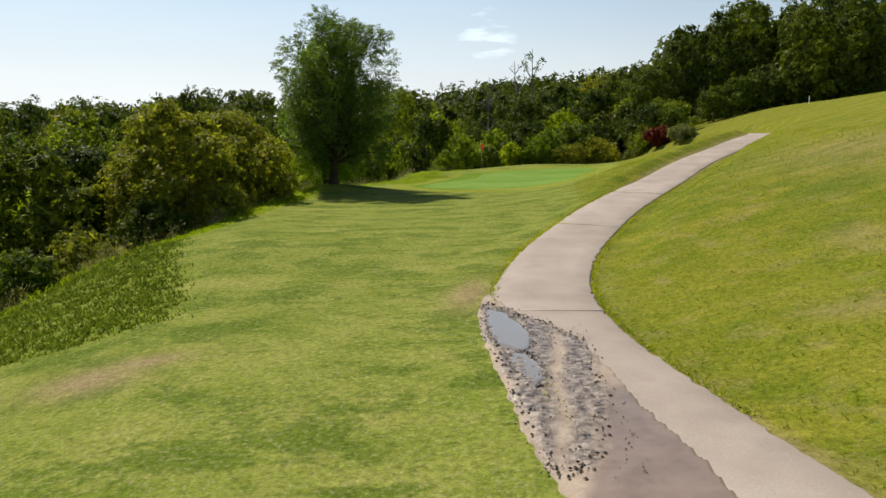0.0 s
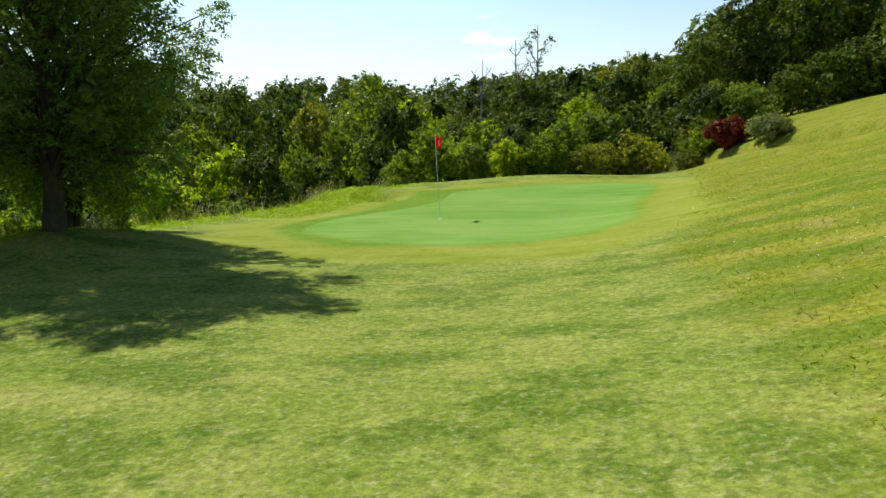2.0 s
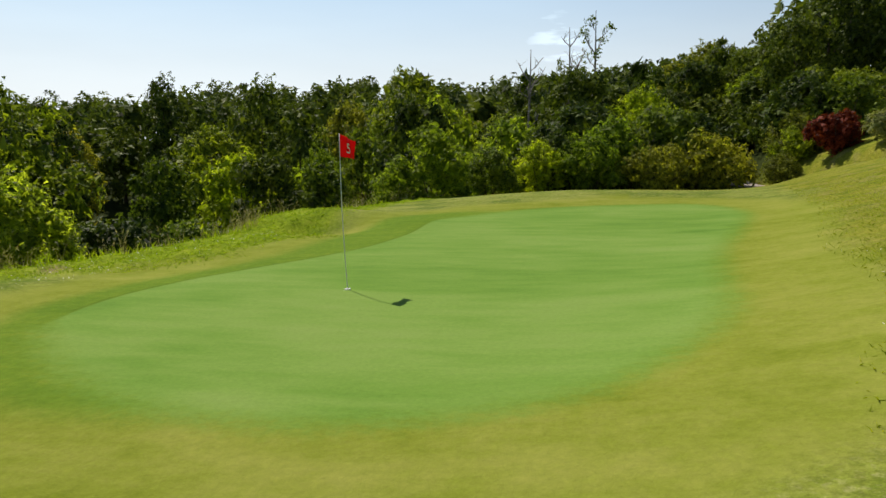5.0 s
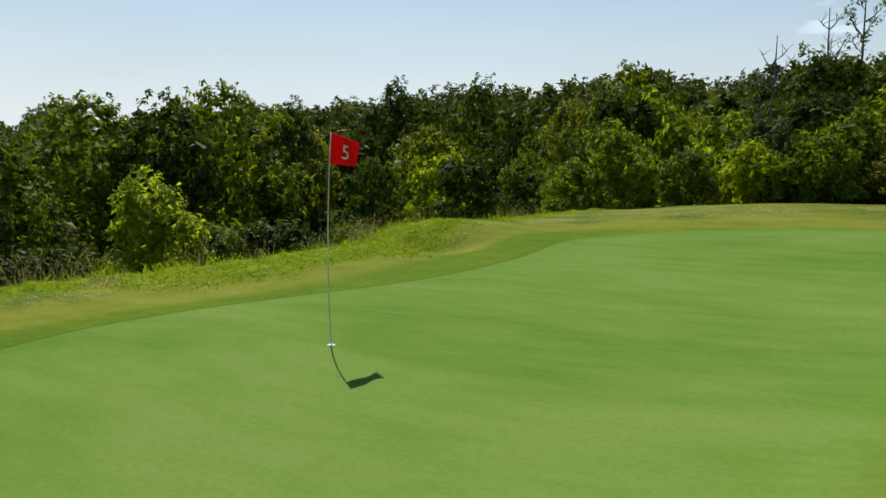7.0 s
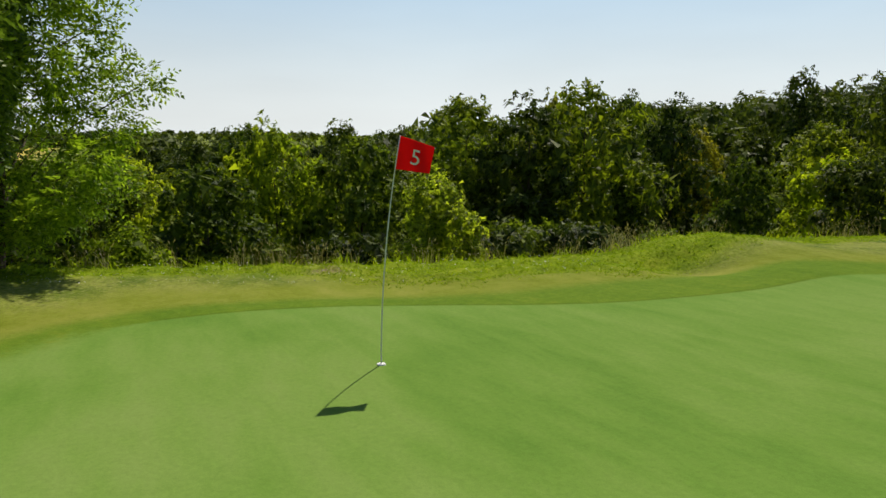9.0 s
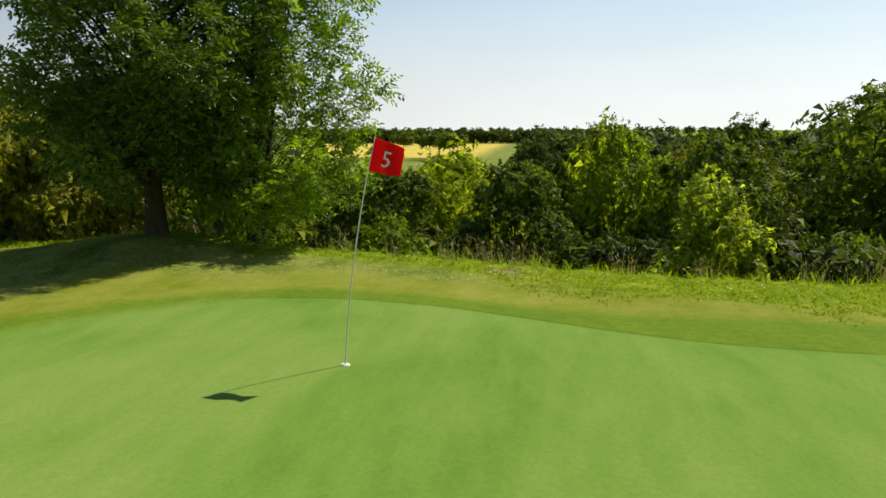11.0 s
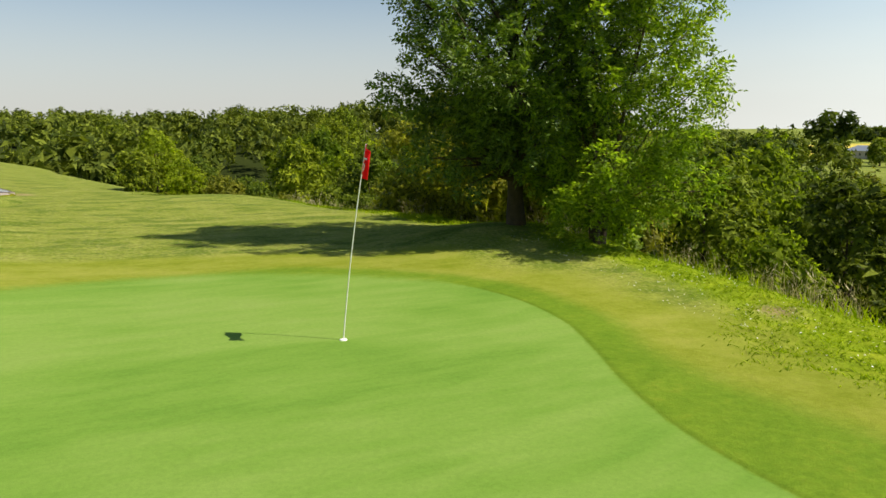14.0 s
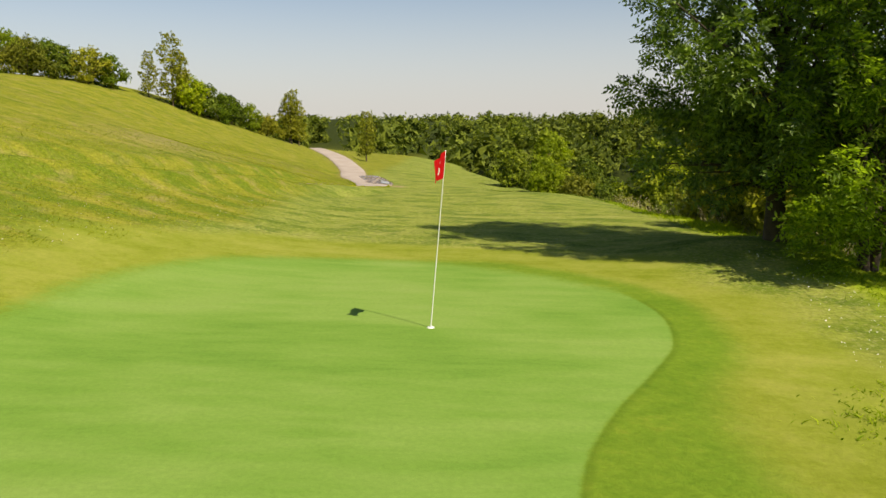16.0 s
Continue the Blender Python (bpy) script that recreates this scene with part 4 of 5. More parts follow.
def belt(count, x0, x1, y0, y1, gap, keep, kinds, low=0.72):
    tries = 0
    while count and tries < 5000:
        tries += 1
        x, y = rng.uniform(x0, x1), rng.uniform(y0, y1)
        if not keep(x, y) or any((x - a) ** 2 + (y - b) ** 2 < gap * gap for a, b in spots):
            continue
        k = int(rng.choice(kinds))
        s = (skyline(x, y) - height(x, y) + 0.2) / TALL[k] * rng.uniform(low, 1.0)
        if s < 0.25 or s > 1.7:
            continue
        spots.append((x, y))
        wide = min(s, 1.15) if s > 0.7 else s ** 0.75
        t = plant(ALL[k], x, y, wide, rng.uniform(0, 360), s / wide)
        count -= 1


# the wood over the valley, the scrub on its slope, the north wood, the big trees by the hill, the wood in the south-west
belt(48, -100, -31, 6, 85, 4.8, lambda x, y: y > 4 - 0.2 * (x + 34), [0, 0, 0, 2, 2, 2, 1, 3], 0.6)
belt(24, -34, -14, -24, 15, 3.2, lambda x, y: x < bank_edge(y) - 6.5 and not (x > -27 and y > 2), [5, 5, 6, 7], 0.85)
belt(14, -64, -34, -34, 6, 5.0, lambda x, y: True, [0, 1, 3], 0.85)
belt(28, -34, 14, 29, 55, 4.0, lambda x, y: y > 30 + 0.25 * abs(x) and not (8 < x < 12.5 and y < 44), [5, 7, 7, 7, 6, 4], 0.5)
belt(25, -34, 18, 55, 90, 4.6, lambda x, y: True, [0, 1, 1, 3, 2, 4], 0.6)
belt(23, 16, 48, 40, 74, 4.0, lambda x, y: x > 17 + 0.05 * (y - 40), [0, 0, 2, 2])
belt(29, -70, 8, -125, -15, 4.8, lambda x, y: x < bank_edge(y) - 7.0 and x < -6 + 0.14 * (-40 - y) and x + y > -62, [5, 7, 7, 5, 6], 0.55)
belt(28, -75, 8, -130, -30, 5.0, lambda x, y: x < bank_edge(y) - 9 and x < -6 + 0.14 * (-40 - y) and x + y < -58, [1, 1, 4, 4, 0], 0.55)
for kind in (*WOOD, *NEAR, *BUSH, SLIM, POPLAR):
    for o in (*kind.children_recursive, kind):
        bpy.data.objects.remove(o)


def far_woods(name, count, place, size, leaf, per, mat, label, seed, under_sky=True):
    """Distant tree cover: one mass of many leafy crowns on the land."""
    r = np.random.default_rng(seed)
    lumps = []
    for _ in range(count):
        x, y = place(r)
        z = height(x, y)
        top = z + size * r.uniform(2.2, 3.2)
        if under_sky:
            top = min(top, skyline(x, y) - size * 0.9 * r.uniform(0, 1) ** 2)
            if top < z + 2:
                continue
        w = size * r.uniform(0.7, 1.15)
        lumps.append((x, y, top - 0.85 * w, w * 0.85, w * 0.85))
        for k in range(3):
            a, q = r.uniform(0, 2 * math.pi), r.uniform(0.6, 0.95)
            lumps.append((x + w * q * math.cos(a), y + w * q * math.sin(a), max(z, top - w * r.uniform(0.9, 1.9)), w * r.uniform(0.45, 0.65), w * r.uniform(0.4, 0.6)))
    ob = new(name, leaves_mesh(name, r, lumps, len(lumps) * per, leaf, 0.6, 1.4, 0.55, False, ragged=0.16))
    ob.data.materials.append(mat)
    return tagged(ob, label, "woods", kind="stuff")


far_woods("far_woods", 440, lambda r: (r.uniform(-200, 110), r.uniform(76, 190)), 4.2, 0.64, 66, leaf_far, "dense broadleaf woods covering a distant hill", 91)
far_woods("far_woods", 200, lambda r: (r.uniform(-230, -92), r.uniform(0, 100)), 4.2, 0.64, 66, leaf_far, "dense broadleaf woods beyond a valley", 92)
far_woods("far_woods", 560, lambda r: (r.uniform(-230, 70), r.uniform(-330, -105)), 4.2, 0.64, 66, leaf_far, "rolling broadleaf woods in the distance", 93)

# ---- flagstick in the hole ----
white_paint = plain("white_paint", (0.78, 0.77, 0.72), 0.4, 0.5, 0.06, 20)
red_cloth = plain("red_cloth", (0.66, 0.012, 0.016), 0.7, 0.2, 0.12, 14)
n, l = red_cloth.node_tree.nodes, red_cloth.node_tree.links
t = n.new("ShaderNodeBsdfTranslucent")
t.inputs["Color"].default_value = (0.85, 0.018, 0.022, 1)
both = n.new("ShaderNodeMixShader")
both.inputs[0].default_value = 0.5
l.new(n["Principled BSDF"].outputs[0], both.inputs[1])
l.new(t.outputs[0], both.inputs[2])
l.new(both.outputs[0], n["Material Output"].inputs["Surface"])
dark_hole = plain("dark_hole", (0.02, 0.02, 0.018), 0.9, 0.1, 0.2, 10)


def flagstick():
    root = new("flagstick")
    tagged(root, "slim white flagstick with a red flag, leaning in its hole", "flagstick")
    z0 = height(0, 0)
    root.matrix_world = Matrix.Translation((0, 0, z0))
    top = Vector((-0.2, 0.285, 2.17))
    verts, faces = [], []
    bow = [top * u + Vector((0.0, -0.05, 0)) * (4 * u * (1 - u)) for u in np.linspace(-0.03, 1, 12)]
    tube(verts, faces, bow, [0.0075 - 0.002 * u for u in np.linspace(0, 1, 12)], 10)
    part("pole", mesh_of("pole", verts, faces), white_paint, root)
    bm = bmesh.new()
    bmesh.ops.create_cone(bm, cap_ends=True, segments=24, radius1=0.046, radius2=0.040, depth=0.01)
    bmesh.ops.translate(bm, verts=bm.verts, vec=(0, 0, 0.006))
    part("cup", from_bm(bm, "cup", True), white_paint, root, "white rim of the hole")
    # cloth: hoist along the pole, waving fly
    cols, rows = 26, 14
    up = (top - bow[-3]).normalized()
    fly = Vector((0.34, 0.94, 0)).normalized()
    side = Vector((-fly.y, fly.x, 0))
    v, f = [], []

    def cloth(u, w, off):
        p = top - up * 0.32 * (1 - w) - up * 0.005 + fly * (0.33 * u)
        return p + side * (0.024 * math.sin(8.0 * u + 2.2 * w) * u ** 0.6 + off) + Vector((0, 0, -0.045 * u - 0.06 * w * u ** 1.2))

    for thick in (0.0015, -0.0015):
        for i in range(cols + 1):
            u = i / cols
            for j in range(rows + 1):
                w = j / rows
                v.append(cloth(u, w, thick))
    n1 = (cols + 1) * (rows + 1)
    for i in range(cols):
        for j in range(rows):
            a = i * (rows + 1) + j
            q = (a, a + rows + 1, a + rows + 2, a + 1)
            f += [q, tuple(n1 + k for k in reversed(q))]
    flag = part("flag", mesh_of("flag", v, f), red_cloth, root, "waving red flag")
    # the number on both faces, laid on the waves of the cloth
    text = bpy.data.curves.new("number", "FONT")
    text.body, text.size, text.resolution_u = "5", 1.0, 4
    holder = bpy.data.objects.new("number", text)
    flat = bpy.data.meshes.new_from_object(holder)
    bpy.data.objects.remove(holder)
    bm = bmesh.new()
    bm.from_mesh(flat)
    bmesh.ops.triangulate(bm, faces=bm.faces)
    bmesh.ops.subdivide_edges(bm, edges=[e for e in bm.edges if e.calc_length() > 0.12], cuts=2, use_grid_fill=True)
    for sign in (1, -1):
        two = bm.copy()
        xs = [p.co.x for p in two.verts]
        mid_x = (max(xs) + min(xs)) / 2
        for p in two.verts:
            a, c = p.co.x - mid_x, p.co.y
            p.co = cloth(0.52 - sign * a * 0.62, 0.22 + c * 0.72, sign * 0.004)
        part("number", from_bm(two, "number", True), white_paint, flag, "white number five")
    bm.free()
    return flag


flagstick()

# ---- rough grass, tall stalks, daisies ----


def blades(name, points, low, high, width, mat, label, seed, lean=0.35, head=0.0):
    """Grass blades at the points, each a bent pointed leaf; head: the length of a seed head on each stalk."""
    r = np.random.default_rng(seed)
    p = np.asarray(points, float)
    k = len(p)
    base = np.stack([p[:, 0], p[:, 1], ground_height(p[:, 0], p[:, 1]) - 0.01], -1)
    a = r.uniform(0, 2 * np.pi, k)
    h = r.uniform(low, high, k)[:, None]
    side = np.stack([np.cos(a), np.sin(a), 0 * a], -1) * width * r.uniform(0.7, 1.3, k)[:, None]
    b = r.uniform(0, 2 * np.pi, k)
    tip = np.stack([np.cos(b), np.sin(b), 0 * b], -1) * lean * r.uniform(0.2, 1.0, k)[:, None] * h + np.array([0.10, -0.12, 0]) * h
    up = np.array([0, 0, 1.0]) * h
    mid = base + up * 0.55 + tip * 0.3
    top = base + up * 0.96 + tip
    if head:
        s2 = side * 2.2
        neck = base + up * 0.78 + tip * 0.62
        v = np.stack([base - side, base + side, mid + side * 0.7, mid - side * 0.7, neck, neck.copy() + (top - neck) * 0.4 + s2, top, neck + (top - neck) * 0.4 - s2], 1)
        f = np.arange(k * 8).reshape(-1, 8)
        faces = f[:, [0, 1, 2, 3]].tolist() + f[:, [3, 2, 4]].tolist() + f[:, [4, 5, 6, 7]].tolist()
    else:
        v = np.stack([base - side, base + side, mid + side * 0.7, top, mid - side * 0.7], 1)
        faces = np.arange(k * 5).reshape(-1, 5).tolist()
    ob = new(name, mesh_of(name, v.reshape(-1, 3), faces, True))
    ob.data.materials.append(mat)
    return tagged(ob, label, "grass", kind="stuff")


r = np.random.default_rng(101)


def scattered(count, x0, x1, y0, y1, keep, clump=1.4):
    """Points in a stretch of land, thicker in patches."""
    out = np.zeros((0, 2))
    while len(out) < count:
        x, y = r.uniform(x0, x1, count), r.uniform(y0, y1, count)
        ok = keep(x, y)
        x, y = x[ok], y[ok]
        dens = np.array([noise.noise((a * clump, b * clump, 7.0)) for a, b in zip(x, y)])
        ok = dens > r.uniform(-0.55, 0.35, len(x))
        out = np.vstack([out, np.stack([x[ok], y[ok]], -1)])
    return out[:count]


def off_track(x, y, d=0.12):
    return line_distance(x, y, TRACK)[0] > HALF + d


ring = np.vstack([GREEN, GREEN[:1]])


def off_green(x, y, d):
    return (line_distance(x, y, ring)[0] > d) & ~inside(x, y, GREEN)


def on_hill(x, y):
    toe = np.interp(y, [-60, -8, -4, 10, 27], [4.2, 4.6, 5.2, 8.2, 9.7])
    return (x > toe) & off_track(x, y) & off_green(x, y, 1.4)


blades("rough_grass", scattered(45000, 3, 13, -36, 14, on_hill), 0.02, 0.055, 0.006, grass_blade, "rough yellow-green grass on the hillside", 102, 2.2)
in_weeds = lambda x, y: (x < weeds_edge(y) + 0.12 * np.sin(5 * y) - 0.1 + 0.22 * r.normal(size=x.shape)) & (x > bank_edge(y) - 0.8)
blades("bank_weeds", scattered(32000, -9.5, -2.0, -8, 18, in_weeds, 5.0), 0.015, 0.06, 0.009, weed, "fresh green weeds and grass along the bank", 104, 2.2)
blades("bank_weeds", scattered(9000, -9.5, -5.5, -21, -8, in_weeds, 1.6), 0.03, 0.11, 0.012, weed, "fresh green weeds and grass on the valley bank", 107, 1.6)
blades("bank_weeds", scattered(22000, -9.5, -2.2, -32, -21, in_weeds, 6.0), 0.03, 0.10, 0.014, weed_dull, "dull green weeds and grass along the bank", 103, 1.4)
rim = lambda lo, hi: lambda x, y: (x < bank_edge(y) + hi) & (x > bank_edge(y) - lo)
blades("tall_grass", scattered(2600, -10.5, -2.5, -32, 20, lambda x, y: rim(0.9, 0.15)(x, y) & (np.sin(1.9 * y) + np.sin(0.83 * y + 1.0) + np.sin(4.3 * y) > 0.1), 1.6), 0.15, 0.66, 0.0034, grass_dry, "tall dry grass stalks with seed heads on the bank", 105, 0.7, 0.2)
blades("tall_grass", scattered(4000, -10.5, -2.5, -32, 20, rim(1.2, 0.1), 0.8), 0.10, 0.30, 0.007, weed, "long green grass tufts at the rim of the bank", 106, 1.0)

def joint_tufts(station, from_side, to_side, count):
    """Points along a joint of the track, where grass grows out of the gap."""
    k = np.arange(len(TRACK))
    x, y = np.interp(station, k, TRACK[:, 0]), np.interp(station, k, TRACK[:, 1])
    dx, dy = np.interp(station + 0.5, k, TRACK[:, 0]) - x, np.interp(station + 0.5, k, TRACK[:, 1]) - y
    q = r.uniform(from_side, to_side, count)
    ll = math.hypot(dx, dy)
    return np.stack([x - q * dy / ll + r.normal(size=count) * 0.012, y + q * dx / ll + r.normal(size=count) * 0.02], -1)


blades("joint_grass", np.vstack([joint_tufts(50.3, -0.2, 0.75, 260), joint_tufts(50.3, -0.75, -0.2, 20), joint_tufts(58, -0.78, 0.78, 260)]), 0.04, 0.075, 0.006, grass_blade, "thin tufts of grass growing in the path joints", 108, 1.6)
edge_points = []
for side in (-1, 1):
    for k in r.uniform(24, 62, 2600):
        i = int(k)
        (ax, ay), (bx, by) = TRACK[i], TRACK[i + 1]
        ll = math.hypot(bx - ax, by - ay)
        q = side * (HALF + 0.02 + abs(r.normal()) * 0.07)
        edge_points.append((ax + (bx - ax) * (k - i) - q * (by - ay) / ll, ay + (by - ay) * (k - i) + q * (bx - ax) / ll))
blades("verge_grass", np.array(edge_points), 0.03, 0.085, 0.006, grass_blade, "untrimmed grass growing over the path edges", 109, 1.4)

petal = plain("petal", (0.80, 0.80, 0.74), 0.6, 0.2, 0.08, 20)


def daisies(count, x0, x1, y0, y1, keep, seed):
    p = scattered(count, x0, x1, y0, y1, keep, 0.9)
    rr = np.random.default_rng(seed)
    z = ground_height(p[:, 0], p[:, 1]) + rr.uniform(0.03, 0.10, len(p))
    a = np.arange(6) * np.pi / 3
    s = rr.uniform(0.006, 0.012, len(p))
    v = np.stack([p[:, 0, None] + s[:, None] * np.cos(a), p[:, 1, None] + s[:, None] * np.sin(a), z[:, None] + s[:, None] * rr.normal(size=(len(p), 6)) * 0.35], -1)
    ob = new("daisies", mesh_of("daisies", v.reshape(-1, 3), np.arange(len(p) * 6).reshape(-1, 6).tolist(), True))
    ob.data.materials.append(petal)
    tagged(ob, "small white daisies scattered in the grass", "flowers", kind="stuff")


daisies(420, -8, -3.5, -5, 6, lambda x, y: (x < bank_edge(y) + 2.4) & (x > bank_edge(y)), 111)
daisies(160, 4.5, 7.5, -12, 2, on_hill, 112)

# ---- mud and puddle on the track ----
mud, n, l, b = material("mud", 0.7, 0.4)
where = n.new("ShaderNodeNewGeometry").outputs["Position"]
soak = n.new("ShaderNodeAttribute")
soak.attribute_name = "soak"
parts = n.new("ShaderNodeSeparateColor")
l.new(soak.outputs["Color"], parts.inputs[0])
m1 = noise_node(n, l, 2.2, 5, 0.65, where)
m2 = noise_node(n, l, 26, 5, 0.7, where)
m3 = noise_node(n, l, 11, 5, 0.7, where)
dry = ramp(n, l, mix(n, l, 0.35, m1, m2), [(0.32, (0.24, 0.18, 0.13)), (0.5, (0.37, 0.29, 0.215)), (0.66, (0.49, 0.41, 0.31))])
wet = ramp(n, l, m3, [(0.36, (0.045, 0.034, 0.026)), (0.46, (0.17, 0.135, 0.105)), (0.62, (0.40, 0.335, 0.27))])
slick = ramp(n, l, m1, [(0.3, (0.20, 0.145, 0.11)), (0.7, (0.29, 0.215, 0.165))])
dry = mix(n, l, parts.outputs[1], dry, slick)
l.new(mix(n, l, parts.outputs[0], dry, wet), b.inputs["Base Color"])
gloss = mix(n, l, parts.outputs[1], ramp(n, l, m1, [(0.40, grey(0.45)), (0.60, grey(0.85))]), grey(0.22))
l.new(mix(n, l, parts.outputs[0], gloss, grey(0.2)), b.inputs["Roughness"])
u = n.new("ShaderNodeBump")
u.inputs["Distance"].default_value = 0.02
l.new(mix(n, l, parts.outputs[1], grey(0.9), grey(0.15)), u.inputs["Strength"])
l.new(mix(n, l, 0.5, m2, m3), u.inputs["Height"])
l.new(u.outputs["Normal"], b.inputs["Normal"])
water, n, l, b = material("water", 0.05, 0.8)
b.inputs["Base Color"].default_value = (0.22, 0.20, 0.175, 1)
MUD = curve([(2.55, -27.8), (2.50, -28.6), (2.7, -30.2), (3.1, -32.1), (3.4, -33.5), (3.7, -34.6), (3.9, -35.6), (5.0, -35.6), (4.85, -34.2), (4.45, -32.6), (4.2, -31.4), (3.95, -30.3), (3.6, -29.5), (3.1, -29.0), (2.75, -28.2)], 6, True)
SOAK = curve([(2.55, -28.6), (2.68, -29.8), (2.88, -30.8), (3.12, -32.0), (3.36, -33.2), (3.6, -34.2), (3.9, -34.0), (4.02, -32.9), (4.08, -31.6), (3.98, -30.4), (3.55, -29.6), (3.15, -29.1), (2.85, -28.7)], 6, True)
POOL = curve([(2.62, -28.9), (2.72, -29.8), (2.92, -30.65), (3.2, -31.0), (3.34, -30.5), (3.22, -29.85), (3.02, -29.3), (2.8, -28.95)], 6, True)
SMALL_POOL = curve([(3.12, -31.2), (3.25, -31.9), (3.42, -32.3), (3.5, -31.9), (3.42, -31.4), (3.28, -31.1)], 6, True)


def flat_patch(name, outline, step, lift, mat, label, kind, relief=0.0):
    xs = np.arange(outline[:, 0].min(), outline[:, 0].max() + step, step)
    ys = np.arange(outline[:, 1].min(), outline[:, 1].max() + step, step)
    gx, gy = np.meshgrid(xs, ys)
    x, y = gx.ravel(), gy.ravel()
    closed = np.vstack([outline, outline[:1]])
    d = line_distance(x, y, closed)[0] * np.where(inside(x, y, outline), 1, -1)
    d = d + 0.05 * np.array([noise.noise((a * 5, c * 5, 2.0)) for a, c in zip(x, y)])
    ring_wet = np.vstack([SOAK, SOAK[:1]])
    ds = line_distance(x, y, ring_wet)[0] * np.where(inside(x, y, SOAK), 1, -1)
    ds = ds + 0.14 * np.array([noise.noise((a * 6, c * 2.5, 5.0)) for a, c in zip(x, y)])
    soaked = smooth(-0.10, 0.08, ds)
    rim_pool = np.vstack([POOL, POOL[:1]])
    dp = line_distance(x, y, rim_pool)[0] * np.where(inside(x, y, POOL), 1, -1)
    rut = np.exp(-((x - np.interp(y, [-34, -30], [3.68, 3.64]) - 0.03 * np.sin(3 * y)) / 0.085) ** 2) * smooth(-29.4, -30.2, y)
    soaked = soaked * (1 - 0.85 * rut)
    slick = smooth(3.75, 3.95, x + 0.12 * np.sin(2.1 * y)) * smooth(-31.4, -32.6, y) * (1 - soaked)
    bumps = np.array([abs(noise.noise((a * 4.5, c * 2.6, 1.0))) + 0.5 * noise.noise((a * 13, c * 13, 4.0)) for a, c in zip(x, y)])
    z = ground_height(x, y) + lift + relief * (0.25 + 0.9 * soaked) * bumps * np.clip(d / 0.12, 0, 1) * smooth(0.08, -0.06, dp) - 0.2 * relief * rut - 0.10 * np.clip(-d / 0.07, 0, 1)
    i = np.arange(len(x)).reshape(gx.shape)
    f = np.stack([i[:-1, :-1], i[:-1, 1:], i[1:, 1:], i[1:, :-1]], -1).reshape(-1, 4)
    f = f[(d[f] > -0.12).all(1)]
    used, back = np.unique(f, return_inverse=True)
    ob = new(name, mesh_of(name, np.stack([x, y, z], -1)[used], back.reshape(-1, 4).tolist()))
    c = np.ones((len(used), 4))
    c[:, 0], c[:, 1] = soaked[used], slick[used]
    ob.data.attributes.new("soak", "FLOAT_COLOR", "POINT").data.foreach_set("color", c.ravel())
    ob.data.materials.append(mat)
    return tagged(ob, label, name, kind=kind)


flat_patch("mud", MUD, 0.035, 0.040, mud, "wet rutted mud washed over the concrete path", "structure", 0.035)
flat_patch("puddle", POOL, 0.04, 0.060, water, "still puddle reflecting the sky in the mud", "structure")
flat_patch("puddle", SMALL_POOL, 0.04, 0.058, water, "small shallow puddle in rutted mud", "structure")
rr = np.random.default_rng(121)
v, f = [], []
rims = np.vstack([POOL, SMALL_POOL, SOAK])
for k in range(900):
    if k < 620:
        p = rims[rr.integers(len(rims))] + rr.normal(size=2) * 0.05
        x, y = float(p[0]), float(p[1])
    else:
        t = rr.uniform()
        x, y = 3.2 + 0.85 * rr.uniform() + 0.35 * t, -29.6 - 4.6 * t + rr.normal() * 0.2
    s = rr.uniform(0.005, 0.019) * (1.2 if k < 620 else 0.7)
    z = height(x, y) + 0.05
    o = len(v)
    for q in ((1, 0, 0), (0, 1, 0), (-1, 0, 0), (0, -1, 0), (0, 0, 0.8), (0.3, 0.3, -0.6)):
        v.append((x + s * (q[0] + rr.normal() * 0.3), y + s * (q[1] + rr.normal() * 0.3), z + s * q[2]))
    f += [(o + a, o + c, o + 4) for a, c in ((0, 1), (1, 2), (2, 3), (3, 0))] + [(o + c, o + a, o + 5) for a, c in ((0, 1), (1, 2), (2, 3), (3, 0))]
clods = new("mud_clods", mesh_of("mud_clods", v, f, True))
clods.data.materials.append(plain("wet_earth", (0.075, 0.055, 0.038), 0.55, 0.4, 0.4, 30))
tagged(clods, "dark wet clods of earth along the puddle", "mud", kind="stuff")

# ---- bare trees over the north wood ----


